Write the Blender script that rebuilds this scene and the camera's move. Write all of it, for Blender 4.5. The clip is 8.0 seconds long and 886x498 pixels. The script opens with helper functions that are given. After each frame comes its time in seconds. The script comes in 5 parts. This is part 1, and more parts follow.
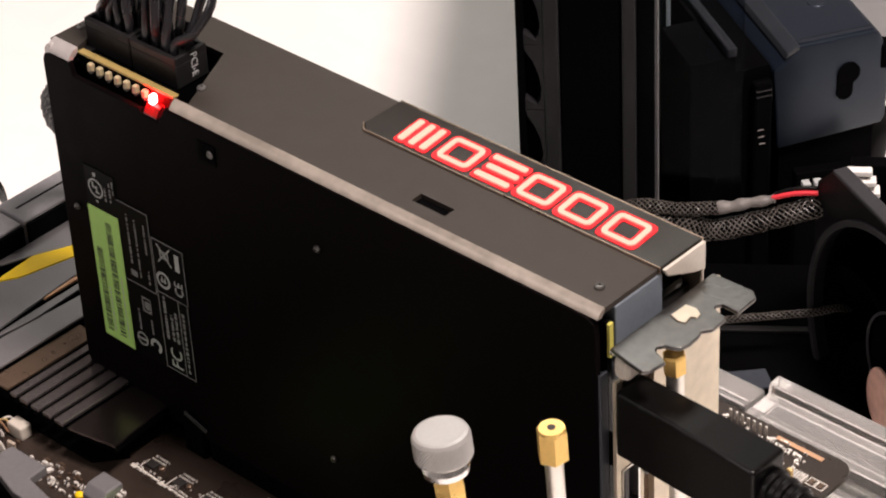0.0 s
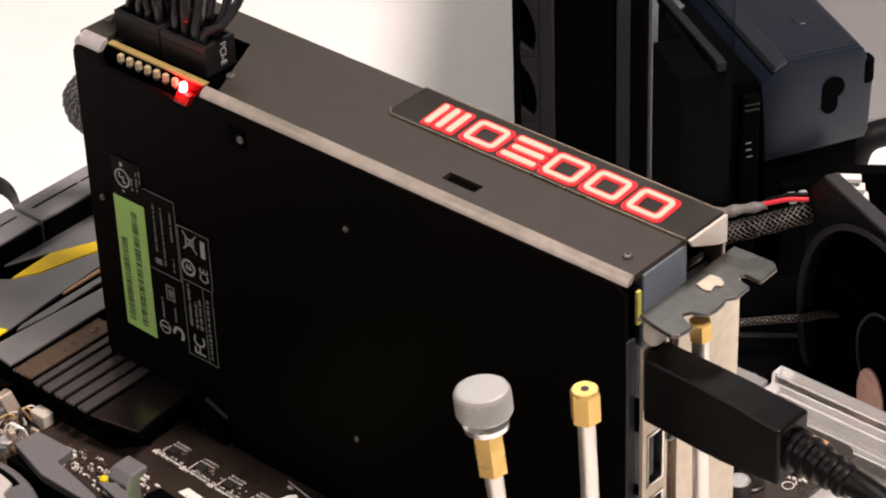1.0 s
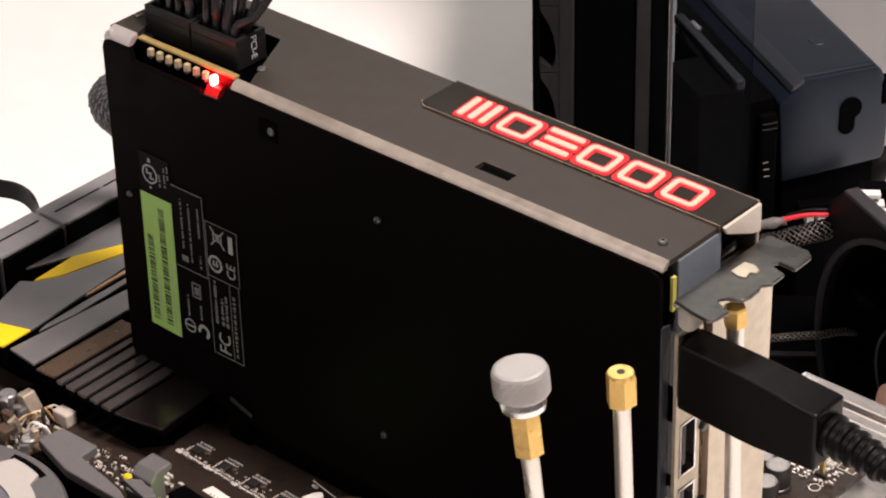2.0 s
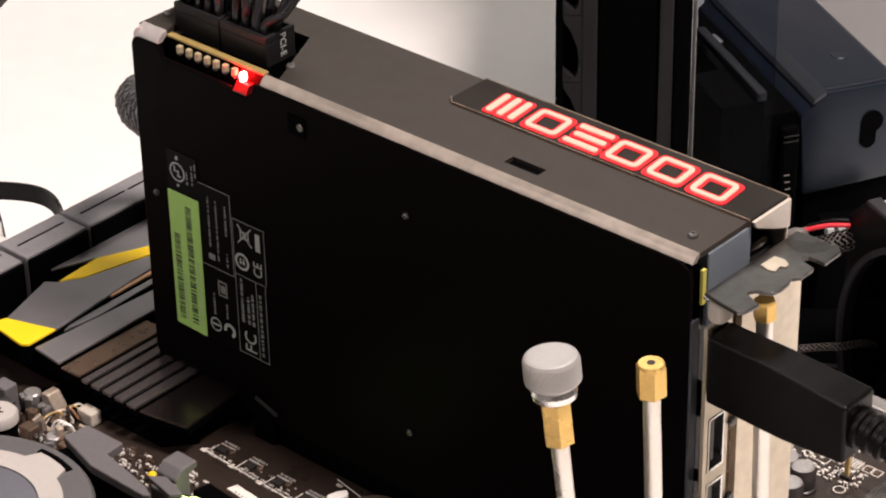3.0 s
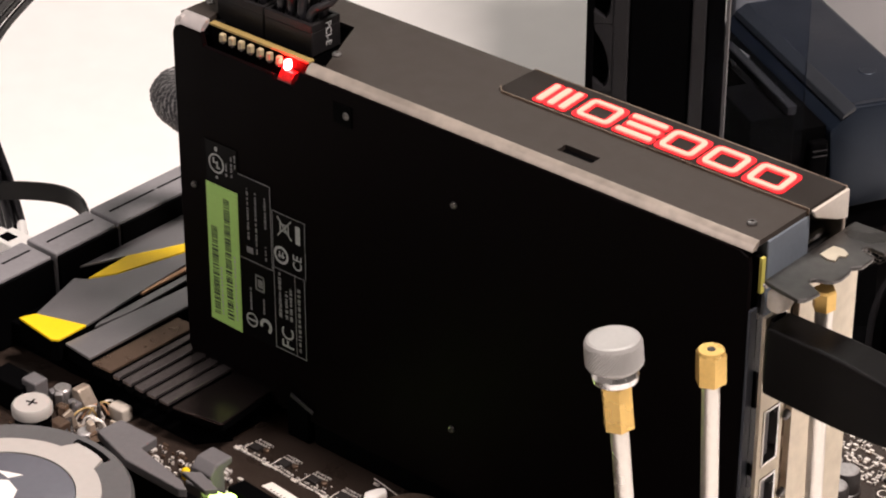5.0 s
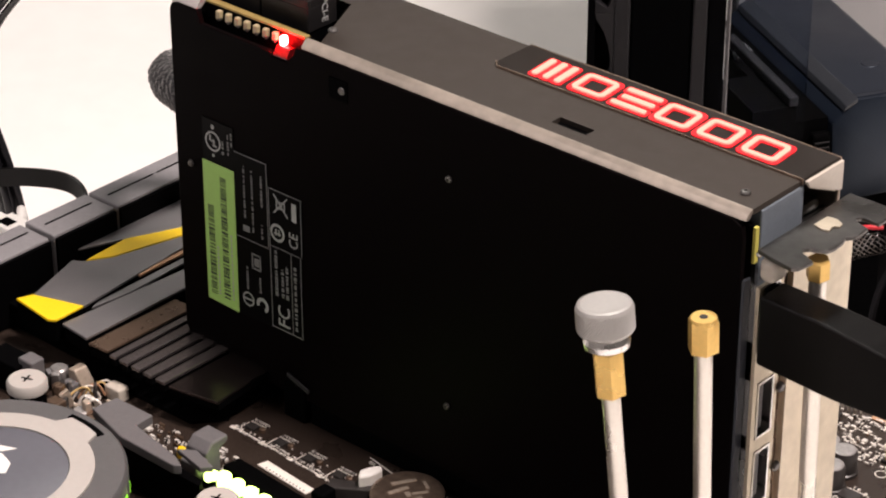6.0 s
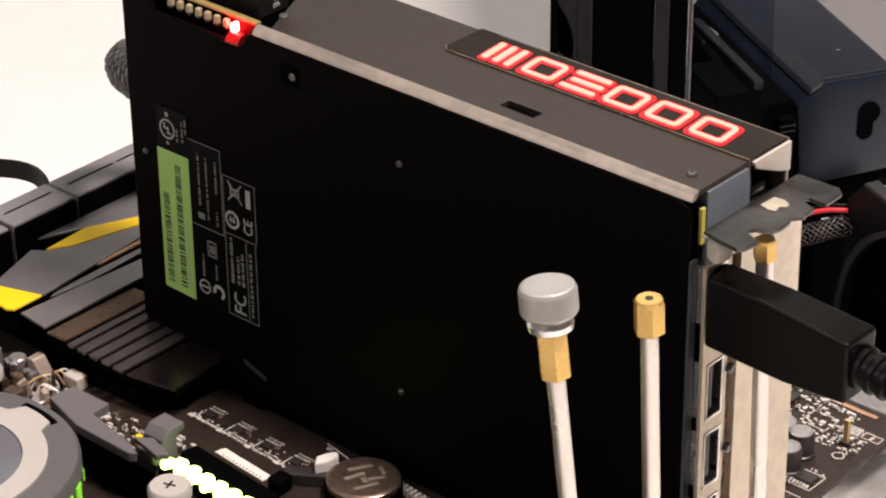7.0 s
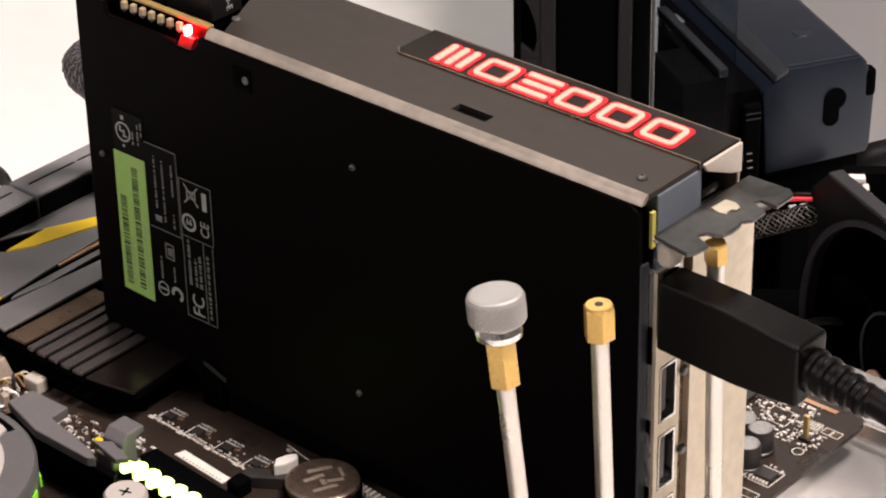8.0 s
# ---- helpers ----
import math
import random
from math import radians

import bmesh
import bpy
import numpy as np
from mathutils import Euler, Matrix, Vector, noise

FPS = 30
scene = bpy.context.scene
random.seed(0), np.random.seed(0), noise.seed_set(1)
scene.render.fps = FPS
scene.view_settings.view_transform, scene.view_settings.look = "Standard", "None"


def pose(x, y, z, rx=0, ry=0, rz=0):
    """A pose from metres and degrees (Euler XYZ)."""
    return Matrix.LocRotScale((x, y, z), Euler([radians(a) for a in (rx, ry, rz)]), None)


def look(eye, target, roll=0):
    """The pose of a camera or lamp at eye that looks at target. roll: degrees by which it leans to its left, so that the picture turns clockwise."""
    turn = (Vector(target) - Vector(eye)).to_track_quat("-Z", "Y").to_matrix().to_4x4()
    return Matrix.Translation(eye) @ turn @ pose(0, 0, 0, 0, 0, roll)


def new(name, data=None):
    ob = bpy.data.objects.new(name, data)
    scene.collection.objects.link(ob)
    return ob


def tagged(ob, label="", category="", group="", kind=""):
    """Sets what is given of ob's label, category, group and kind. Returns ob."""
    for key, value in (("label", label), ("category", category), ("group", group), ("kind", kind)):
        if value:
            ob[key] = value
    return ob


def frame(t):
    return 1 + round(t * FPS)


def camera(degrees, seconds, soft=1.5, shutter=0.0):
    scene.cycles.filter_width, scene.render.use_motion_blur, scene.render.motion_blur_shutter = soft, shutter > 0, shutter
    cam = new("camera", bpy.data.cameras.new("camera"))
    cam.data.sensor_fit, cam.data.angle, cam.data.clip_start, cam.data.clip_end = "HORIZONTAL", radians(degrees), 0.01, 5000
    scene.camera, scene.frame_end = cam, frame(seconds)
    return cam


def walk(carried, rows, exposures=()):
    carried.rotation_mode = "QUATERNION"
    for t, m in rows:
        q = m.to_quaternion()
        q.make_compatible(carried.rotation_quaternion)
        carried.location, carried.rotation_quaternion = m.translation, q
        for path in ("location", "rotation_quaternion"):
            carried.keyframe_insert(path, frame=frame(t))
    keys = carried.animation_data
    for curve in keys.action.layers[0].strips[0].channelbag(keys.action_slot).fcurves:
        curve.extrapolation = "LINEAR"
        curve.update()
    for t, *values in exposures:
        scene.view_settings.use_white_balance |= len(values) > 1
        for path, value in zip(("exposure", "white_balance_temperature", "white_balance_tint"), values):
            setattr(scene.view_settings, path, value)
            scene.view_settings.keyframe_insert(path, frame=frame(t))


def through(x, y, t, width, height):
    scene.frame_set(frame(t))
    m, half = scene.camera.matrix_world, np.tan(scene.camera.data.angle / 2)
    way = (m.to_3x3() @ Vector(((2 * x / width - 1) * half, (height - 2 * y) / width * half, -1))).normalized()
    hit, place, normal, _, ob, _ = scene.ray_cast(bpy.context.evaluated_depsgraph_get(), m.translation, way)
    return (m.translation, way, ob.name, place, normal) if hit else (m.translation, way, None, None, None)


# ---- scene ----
cam = camera(18.80, 8.0, soft=2.0, shutter=0.5)
PATH = [
    (0, (0.51271, -0.37125, 0.48414), (-0.63383, 0.79383, -0.66827), -3.301),
    (0.5, (0.51811, -0.39330, 0.48546), (-0.61798, 0.79921, -0.64909), -2.826),
    (1, (0.51561, -0.41245, 0.47601), (-0.61214, 0.81556, -0.62860), -2.208),
    (1.5, (0.51352, -0.42262, 0.46531), (-0.61724, 0.82612, -0.61267), -1.822),
    (3, (0.51372, -0.43931, 0.44762), (-0.63772, 0.83181, -0.58118), -1.177),
    (3.5, (0.50882, -0.44234, 0.44287), (-0.64211, 0.83585, -0.57771), -0.958),
    (4, (0.50342, -0.44440, 0.43514), (-0.64955, 0.84232, -0.57233), -0.620),
    (4.5, (0.49727, -0.45079, 0.43237), (-0.64664, 0.84809, -0.56984), -0.162),
    (6, (0.50668, -0.45406, 0.41407), (-0.65848, 0.84990, -0.55654), -0.084),
    (6.5, (0.51272, -0.45127, 0.41206), (-0.65489, 0.85058, -0.55845), -0.463),
    (7, (0.51693, -0.44582, 0.41207), (-0.64787, 0.85474, -0.56351), -0.654),
    (7.5, (0.52005, -0.43879, 0.41567), (-0.64008, 0.85679, -0.57203), -0.970),
    (8, (0.52135, -0.43451, 0.42011), (-0.63277, 0.85789, -0.57874), -1.241),
]
walk(cam, [(t, look(eye, target, roll)) for t, eye, target, roll in PATH])

# ---- world and light ----
world = bpy.data.worlds.new("world")
scene.world = world
world.use_nodes = True
world.node_tree.nodes["Background"].inputs[0].default_value = (0.9, 0.95, 1.0, 1)
world.node_tree.nodes["Background"].inputs[1].default_value = 0.05


def area_lamp(name, eye, target, size, watts, colour):
    data = bpy.data.lights.new(name, "AREA")
    data.shape, data.size, data.energy, data.color = "DISK", size, watts, colour
    ob = new(name, data)
    ob.matrix_world = look(eye, target)
    return ob


area_lamp("key_lamp", (0.70, 0.135, 1.48), (0.0, 0.12, -0.05), 0.32, 43, (1.0, 0.85, 0.80))
# unseen fill light added in front to brighten faces toward the camera
area_lamp("front_fill", (-0.45, -1.5, 1.45), (0.0, 0.1, 0.0), 0.9, 11, (1.0, 0.88, 0.87))
area_lamp("window_light", (-0.80, 1.08, 1.66), (-0.05, 0.05, 0.0), 0.7, 7.5, (1.0, 0.97, 0.90))


# ---- materials ----
def mat(name, colour, rough=0.5, metal=0.0, vary=0.12, grain=300.0, bump=0.0, bump_grain=900.0, coat=0.0, rough_vary=0.08, spec=0.5):
    """A surface with variation at two scales (stains and grain), in world metres."""
    m = bpy.data.materials.new(name)
    m.use_nodes = True
    nt = m.node_tree
    b = nt.nodes["Principled BSDF"]
    tc = nt.nodes.new("ShaderNodeTexCoord")
    big = nt.nodes.new("ShaderNodeTexNoise")
    big.inputs["Scale"].default_value = grain / 12
    big.inputs["Detail"].default_value = 4
    fine = nt.nodes.new("ShaderNodeTexNoise")
    fine.inputs["Scale"].default_value = grain
    fine.inputs["Detail"].default_value = 3
    add = nt.nodes.new("ShaderNodeMath")
    add.operation = "ADD"
    ramp = nt.nodes.new("ShaderNodeMapRange")
    ramp.inputs["From Min"].default_value, ramp.inputs["From Max"].default_value = 0.6, 1.4
    ramp.inputs["To Min"].default_value, ramp.inputs["To Max"].default_value = 1 - vary, 1 + vary
    mul = nt.nodes.new("ShaderNodeVectorMath")
    mul.operation = "SCALE"
    mul.inputs[0].default_value = colour
    for n in (big, fine):
        nt.links.new(tc.outputs["Object"], n.inputs["Vector"])
    nt.links.new(big.outputs["Fac"], add.inputs[0])
    nt.links.new(fine.outputs["Fac"], add.inputs[1])
    nt.links.new(add.outputs[0], ramp.inputs["Value"])
    nt.links.new(ramp.outputs[0], mul.inputs["Scale"])
    nt.links.new(mul.outputs["Vector"], b.inputs["Base Color"])
    rr = nt.nodes.new("ShaderNodeMapRange")
    rr.inputs["From Min"].default_value, rr.inputs["From Max"].default_value = 0.35, 0.65
    rr.inputs["To Min"].default_value, rr.inputs["To Max"].default_value = max(0.02, rough - rough_vary), min(1, rough + rough_vary)
    nt.links.new(big.outputs["Fac"], rr.inputs["Value"])
    nt.links.new(rr.outputs[0], b.inputs["Roughness"])
    b.inputs["Metallic"].default_value = metal
    b.inputs["Coat Weight"].default_value = coat
    b.inputs["Specular IOR Level"].default_value = spec
    if bump:
        bn = nt.nodes.new("ShaderNodeTexNoise")
        bn.inputs["Scale"].default_value = bump_grain
        bn.inputs["Detail"].default_value = 2
        bp = nt.nodes.new("ShaderNodeBump")
        bp.inputs["Strength"].default_value = bump
        bp.inputs["Distance"].default_value = 0.0004
        nt.links.new(tc.outputs["Object"], bn.inputs["Vector"])
        nt.links.new(bn.outputs["Fac"], bp.inputs["Height"])
        nt.links.new(bp.outputs["Normal"], b.inputs["Normal"])
    return m


def glow(name, colour, strength):
    m = bpy.data.materials.new(name)
    m.use_nodes = True
    b = m.node_tree.nodes["Principled BSDF"]
    b.inputs["Base Color"].default_value = (*[0.6 * c for c in colour], 1)
    b.inputs["Emission Color"].default_value = (*colour, 1)
    b.inputs["Emission Strength"].default_value = strength
    return m


def clear(name, colour, rough=0.05, through=1.0, ior=1.49):
    m = bpy.data.materials.new(name)
    m.use_nodes = True
    b = m.node_tree.nodes["Principled BSDF"]
    b.inputs["Base Color"].default_value = (*colour, 1)
    b.inputs["Transmission Weight"].default_value = through
    b.inputs["Roughness"].default_value = rough
    b.inputs["IOR"].default_value = ior
    return m


TABLE = mat("white_laminate", (0.88, 0.87, 0.85), 0.45, 0, 0.03, 60, 0.05, 500)
WALL = mat("wall_paint", (0.55, 0.54, 0.525), 0.9, 0, 0.05, 20, 0.1, 200)
FLOOR = mat("grey_carpet", (0.22, 0.21, 0.20), 0.95, 0, 0.2, 200, 0.3, 500)
PLATE = mat("black_painted_steel", (0.0027, 0.0018, 0.0020), 0.5, 0, 0.35, 1500, 0.15, 2500, rough_vary=0.05, spec=0.022)
TOPSKIN = mat("dark_nickel_skin", (0.045, 0.0365, 0.031), 0.45, 0.4, 0.07, 1800, 0.16, 3500, rough_vary=0.04)
NICKEL = mat("brushed_nickel", (0.47, 0.415, 0.36), 0.40, 0.85, 0.28, 260, 0.1, 1500, rough_vary=0.14)
GLOSS = mat("gloss_black_panel", (0.018, 0.015, 0.013), 0.20, 0, 0.2, 600, rough_vary=0.04, coat=0.1)
BODY = mat("black_plastic", (0.008, 0.0075, 0.008), 0.5, 0, 0.25, 700, 0.2, 1500, spec=0.3)
SOFTBLACK = mat("soft_black_rubber", (0.0018, 0.0016, 0.0017), 0.40, 0, 0.2, 800, 0.15, 1800, spec=0.17)
SLATE = mat("slate_grey_plastic", (0.13, 0.155, 0.185), 0.45, 0, 0.10, 700, 0.15, 1500)
FR4 = mat("yellow_green_board_edge", (0.50, 0.46, 0.10), 0.6, 0, 0.15, 1500)
FR4TOP = mat("brown_gold_board_edge", (0.27, 0.195, 0.065), 0.5, 0, 0.25, 2500)
STEEL = mat("satin_bracket_steel", (0.63, 0.565, 0.455), 0.42, 0.8, 0.14, 300, 0.08, 1200)
CHROME = mat("bright_steel", (0.80, 0.79, 0.78), 0.22, 1.0, 0.06, 900)
KNURL = mat("matt_steel", (0.51, 0.50, 0.485), 0.36, 0.55, 0.06, 900, 0.08, 1500)
BRASS = mat("brass", (0.80, 0.53, 0.17), 0.30, 0.62, 0.10, 900, 0.06, 1500)
ROD = mat("nickel_rod", (0.78, 0.74, 0.68), 0.33, 0.9, 0.06, 700)
GREEN = mat("green_label_paper", (0.42, 0.70, 0.19), 0.6, 0, 0.06, 900)
INK = mat("label_ink", (0.02, 0.03, 0.02), 0.6, 0, 0.1, 900)
LABEL = mat("black_label_film", (0.0012, 0.0012, 0.0014), 0.4, 0, 0.2, 900, spec=0.05)
PRINT = mat("grey_label_print", (0.42, 0.44, 0.44), 0.6, 0, 0.15, 1500)
FAINT = mat("dim_label_print", (0.22, 0.225, 0.23), 0.6, 0, 0.3, 1500)
PCB = mat("black_circuit_board", (0.028, 0.020, 0.016), 0.33, 0, 0.35, 900, 0.3, 2500, spec=0.26)
SILK = mat("white_silkscreen", (0.72, 0.68, 0.62), 0.6, 0, 0.1, 1500)
TIN = mat("tinned_solder", (0.80, 0.76, 0.71), 0.30, 0.35, 0.12, 3000)
CHIP = mat("chip_epoxy", (0.025, 0.022, 0.021), 0.45, 0, 0.2, 1500, 0.1, 3000)
SINK = mat("anodised_dark_grey", (0.32, 0.31, 0.32), 0.30, 0.72, 0.06, 1500, 0.05, 2600, rough_vary=0.015)
SINKBROWN = mat("anodised_brown", (0.20, 0.138, 0.10), 0.28, 0.75, 0.12, 1500, 0.06, 2600, rough_vary=0.015)
# darker copies of SINK: the card's shade on ribs and end panel
SINKRIBSHADE = mat("anodised_shaded_rib", (0.215, 0.19, 0.19), 0.24, 0.85, 0.08, 1500, 0.05, 2600, rough_vary=0.015)
SINKENDSHADE = mat("anodised_shaded_end", (0.15, 0.12, 0.115), 0.2, 0.97, 0.08, 1500, 0.05, 2600, rough_vary=0.015)
YELLOW = mat("yellow_inlay", (0.85, 0.58, 0.005), 0.45, 0, 0.05, 900)
PORT = mat("grey_port_plastic", (0.120, 0.116, 0.120), 0.55, 0, 0.10, 700, 0.15, 2000)
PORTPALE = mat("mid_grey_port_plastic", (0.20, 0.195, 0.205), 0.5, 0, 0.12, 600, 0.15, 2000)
PUMPGREY = mat("pump_grey_shell", (0.088, 0.088, 0.090), 0.5, 0, 0.10, 500, 0.2, 2000)
PUMPRING = mat("pale_grey_ring", (0.40, 0.385, 0.36), 0.5, 0, 0.05, 500, 0.1, 2000)
PUMPTOP = mat("pump_slate_top", (0.10, 0.105, 0.125), 0.35, 0, 0.08, 500)
WHITEPL = mat("white_plastic", (0.78, 0.77, 0.74), 0.45, 0, 0.05, 500)
COPPER = mat("copper_tone", (0.62, 0.36, 0.22), 0.4, 0.6, 0.1, 800)
REDWIRE = mat("red_wire", (0.60, 0.02, 0.035), 0.45, 0, 0.1, 500)
GREYWIRE = mat("grey_heatshrink", (0.15, 0.137, 0.13), 0.5, 0, 0.25, 500, 0.3, 700)
BOXGREY = mat("blue_grey_moulding", (0.0062, 0.0092, 0.0155), 0.36, 0, 0.08, 300, 0.12, 1200, spec=0.45)
# blue reflection tint imitates cool daylight sheen on the casing's top
BOXGREY.node_tree.nodes["Principled BSDF"].inputs["Specular Tint"].default_value = (0.70, 0.83, 1.0, 1)
FANGREY = mat("charcoal_plastic", (0.027, 0.026, 0.030), 0.5, 0, 0.12, 500, 0.15, 1500, spec=0.4)
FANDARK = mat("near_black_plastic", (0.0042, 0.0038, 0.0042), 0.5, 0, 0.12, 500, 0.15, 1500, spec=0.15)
# black mouldings, and also parts coloured dark where shade falls
DARKEST = mat("matt_black_and_shade", (0.0011, 0.0011, 0.0013), 0.7, 0, 0.2, 400, spec=0.02)
BLUSH = mat("pinkish_beige_sticker", (0.55, 0.33, 0.27), 0.6, 0, 0.25, 300)
WIREBLK = mat("black_wire_jacket", (0.012, 0.012, 0.014), 0.28, 0, 0.15, 500)
BRASSPIN = mat("gold_pin", (0.80, 0.58, 0.26), 0.35, 0.6, 0.1, 900)
CELL = mat("dull_cell_steel", (0.30, 0.225, 0.175), 0.33, 0.85, 0.35, 500, 0.1, 1500)
BOXDARK = mat("dark_blue_moulding", (0.035, 0.040, 0.052), 0.5, 0, 0.1, 300)
CANTOP = mat("dull_can_top", (0.42, 0.405, 0.40), 0.35, 0.7, 0.25, 900, 0.1, 1500)
STAMP = mat("stamped_bright_marks", (0.50, 0.42, 0.34), 0.4, 0.6, 0.2, 900)
TOWERGREY = mat("dark_charcoal_plastic", (0.011, 0.0105, 0.012), 0.5, 0, 0.12, 500, 0.15, 1500, spec=0.35)
TABSTEEL = mat("dull_tab_steel", (0.135, 0.130, 0.127), 0.30, 1.0, 0.22, 400, 0.06, 1200)
DULLSCREW = mat("blackened_screw", (0.16, 0.155, 0.15), 0.4, 0.8, 0.1, 900)
SLATEDARK = mat("dull_blue_slate_plastic", (0.024, 0.028, 0.035), 0.42, 0, 0.1, 500, 0.1, 1500)
# red base colour in place of diode light falling on black paint
REDSPILL = mat("red_diode_spill", (0.075, 0.002, 0.003), 0.35, 0, 0.1, 900)
TRIMSILVER = mat("bright_satin_trim", (0.60, 0.565, 0.55), 0.4, 0.55, 0.12, 400, 0.06, 1500)
# cream block; also colours the bracket highlight and the lit panel end
CREAM = mat("cream_and_highlight", (0.50, 0.455, 0.395), 0.35, 0, 0.08, 900)
LEDOFF = mat("cream_led_lens", (0.40, 0.33, 0.20), 0.4, 0, 0.1, 2000)
ACRYLIC = clear("clear_acrylic", (0.97, 0.96, 0.94), 0.12, 0.84)
SMOKED = clear("edge_lit_acrylic", (0.60, 0.66, 0.76), 0.02, ior=1.05)
# grey chosen for the shade behind the casing
PANEL = mat("shaded_background_grey", (0.29, 0.29, 0.295), 0.7, 0, 0.06, 40, 0.05, 400)
REDGLOW = glow("red_backlight", (1.0, 0.006, 0.016), 0.55)
PINKGLOW = glow("hot_backlight_core", (1.0, 0.37, 0.28), 1.0)
LEDRED = glow("lit_red_led", (1.0, 0.006, 0.006), 900)
LEDGREEN = glow("lit_lime_led", (0.70, 1.0, 0.24), 4.6)
PUMPGLOW = glow("lime_pump_light", (0.25, 0.75, 0.03), 0.55)
BRAIDTHREAD = mat("shiny_braid_thread", (0.060, 0.052, 0.046), 0.32, 0, 0.4, 900, spec=0.7)
BRAIDHOSE = mat("grey_braid_thread", (0.17, 0.168, 0.165), 0.4, 0, 0.35, 900)


# ---- mesh helpers ----
def part(name, bm, material, parent=None, label=""):
    me = bpy.data.meshes.new(name)
    bmesh.ops.recalc_face_normals(bm, faces=bm.faces)
    bm.to_mesh(me)
    bm.free()
    me.materials.append(material)
    for p in me.polygons:
        p.use_smooth = False
    ob = new(name, me)
    ob.parent = parent
    if label:
        ob["label"] = label
    return ob


def smooth(ob, angle=35):
    ob.data.shade_smooth()
    ob.data.set_sharp_from_angle(angle=radians(angle))
    return ob


def thing(name, label, category, group="", kind="", at=(0, 0, 0)):
    e = new(name)
    e.empty_display_size = 0.01
    return tagged(e, label, category, group, kind)


def bm_new():
    return bmesh.new()


def box(bm, x0, x1, y0, y1, z0, z1, bevel=0.0, segs=2, m=None):
    tmp = bmesh.new()
    bmesh.ops.create_cube(tmp, size=1.0)
    for v in tmp.verts:
        v.co = Vector((x0 + (v.co.x + 0.5) * (x1 - x0), y0 + (v.co.y + 0.5) * (y1 - y0), z0 + (v.co.z + 0.5) * (z1 - z0)))
    if bevel:
        bmesh.ops.bevel(tmp, geom=tmp.edges[:], offset=bevel, segments=segs, profile=0.5, affect="EDGES")
    join(bm, tmp, m)
    return bm


def join(bm, tmp, m=None):
    if m is not None:
        tmp.transform(m)
    index = {v: bm.verts.new(v.co) for v in tmp.verts}
    for f in tmp.faces:
        bm.faces.new([index[v] for v in f.verts])
    tmp.free()


def boxed(*a, **k):
    return box(bm_new(), *a, **k)


def prism(bm, points, low, high, axis="z", bevel=0.0, m=None):
    """A polygon of (a, b) drawn out along an axis: z takes (x, y), y takes (x, z), x takes (y, z)."""
    tmp = bmesh.new()

    def at(a, b, c):
        return {"z": (a, b, c), "y": (a, c, b), "x": (c, a, b)}[axis]
    lo = [tmp.verts.new(at(a, b, low)) for a, b in points]
    hi = [tmp.verts.new(at(a, b, high)) for a, b in points]
    n = len(points)
    tmp.faces.new(lo)
    tmp.faces.new(hi)
    for i in range(n):
        tmp.faces.new((lo[i], lo[(i + 1) % n], hi[(i + 1) % n], hi[i]))
    if bevel:
        bmesh.ops.recalc_face_normals(tmp, faces=tmp.faces)
        bmesh.ops.bevel(tmp, geom=tmp.edges[:], offset=bevel, segments=2, profile=0.5, affect="EDGES")
    join(bm, tmp, m)
    return bm


def prismed(*a, **k):
    return prism(bm_new(), *a, **k)


def rounded(x0, x1, y0, y1, r, n=5):
    pts = []
    for cx, cy, a0 in ((x1 - r, y1 - r, 0), (x0 + r, y1 - r, 90), (x0 + r, y0 + r, 180), (x1 - r, y0 + r, 270)):
        for i in range(n + 1):
            a = radians(a0 + 90 * i / n)
            pts.append((cx + r * math.cos(a), cy + r * math.sin(a)))
    return pts


def lathe(bm, profile, segs=32, m=None):
    """A closed turned solid from (radius, height) pairs, about z."""
    tmp = bmesh.new()
    rings = []
    for r, z in profile:
        rings.append([tmp.verts.new((r * math.cos(2 * math.pi * i / segs), r * math.sin(2 * math.pi * i / segs), z)) for i in range(segs)])
    for a, b in zip(rings, rings[1:]):
        for i in range(segs):
            tmp.faces.new((a[i], a[(i + 1) % segs], b[(i + 1) % segs], b[i]))
    tmp.faces.new(rings[0])
    tmp.faces.new(rings[-1])
    join(bm, tmp, m)
    return bm


def lathed(*a, **k):
    return lathe(bm_new(), *a, **k)


def glide(points, steps=8):
    """A smooth line through the points."""
    p = [Vector(q) for q in points]
    p = [2 * p[0] - p[1]] + p + [2 * p[-1] - p[-2]]
    out = []
    for i in range(1, len(p) - 2):
        for k in range(steps):
            t = k / steps
            a, b, c, d = p[i - 1], p[i], p[i + 1], p[i + 2]
            out.append(0.5 * (2 * b + (c - a) * t + (2 * a - 5 * b + 4 * c - d) * t * t + (3 * b - a - 3 * c + d) * t ** 3))
    out.append(p[-2])
    return out


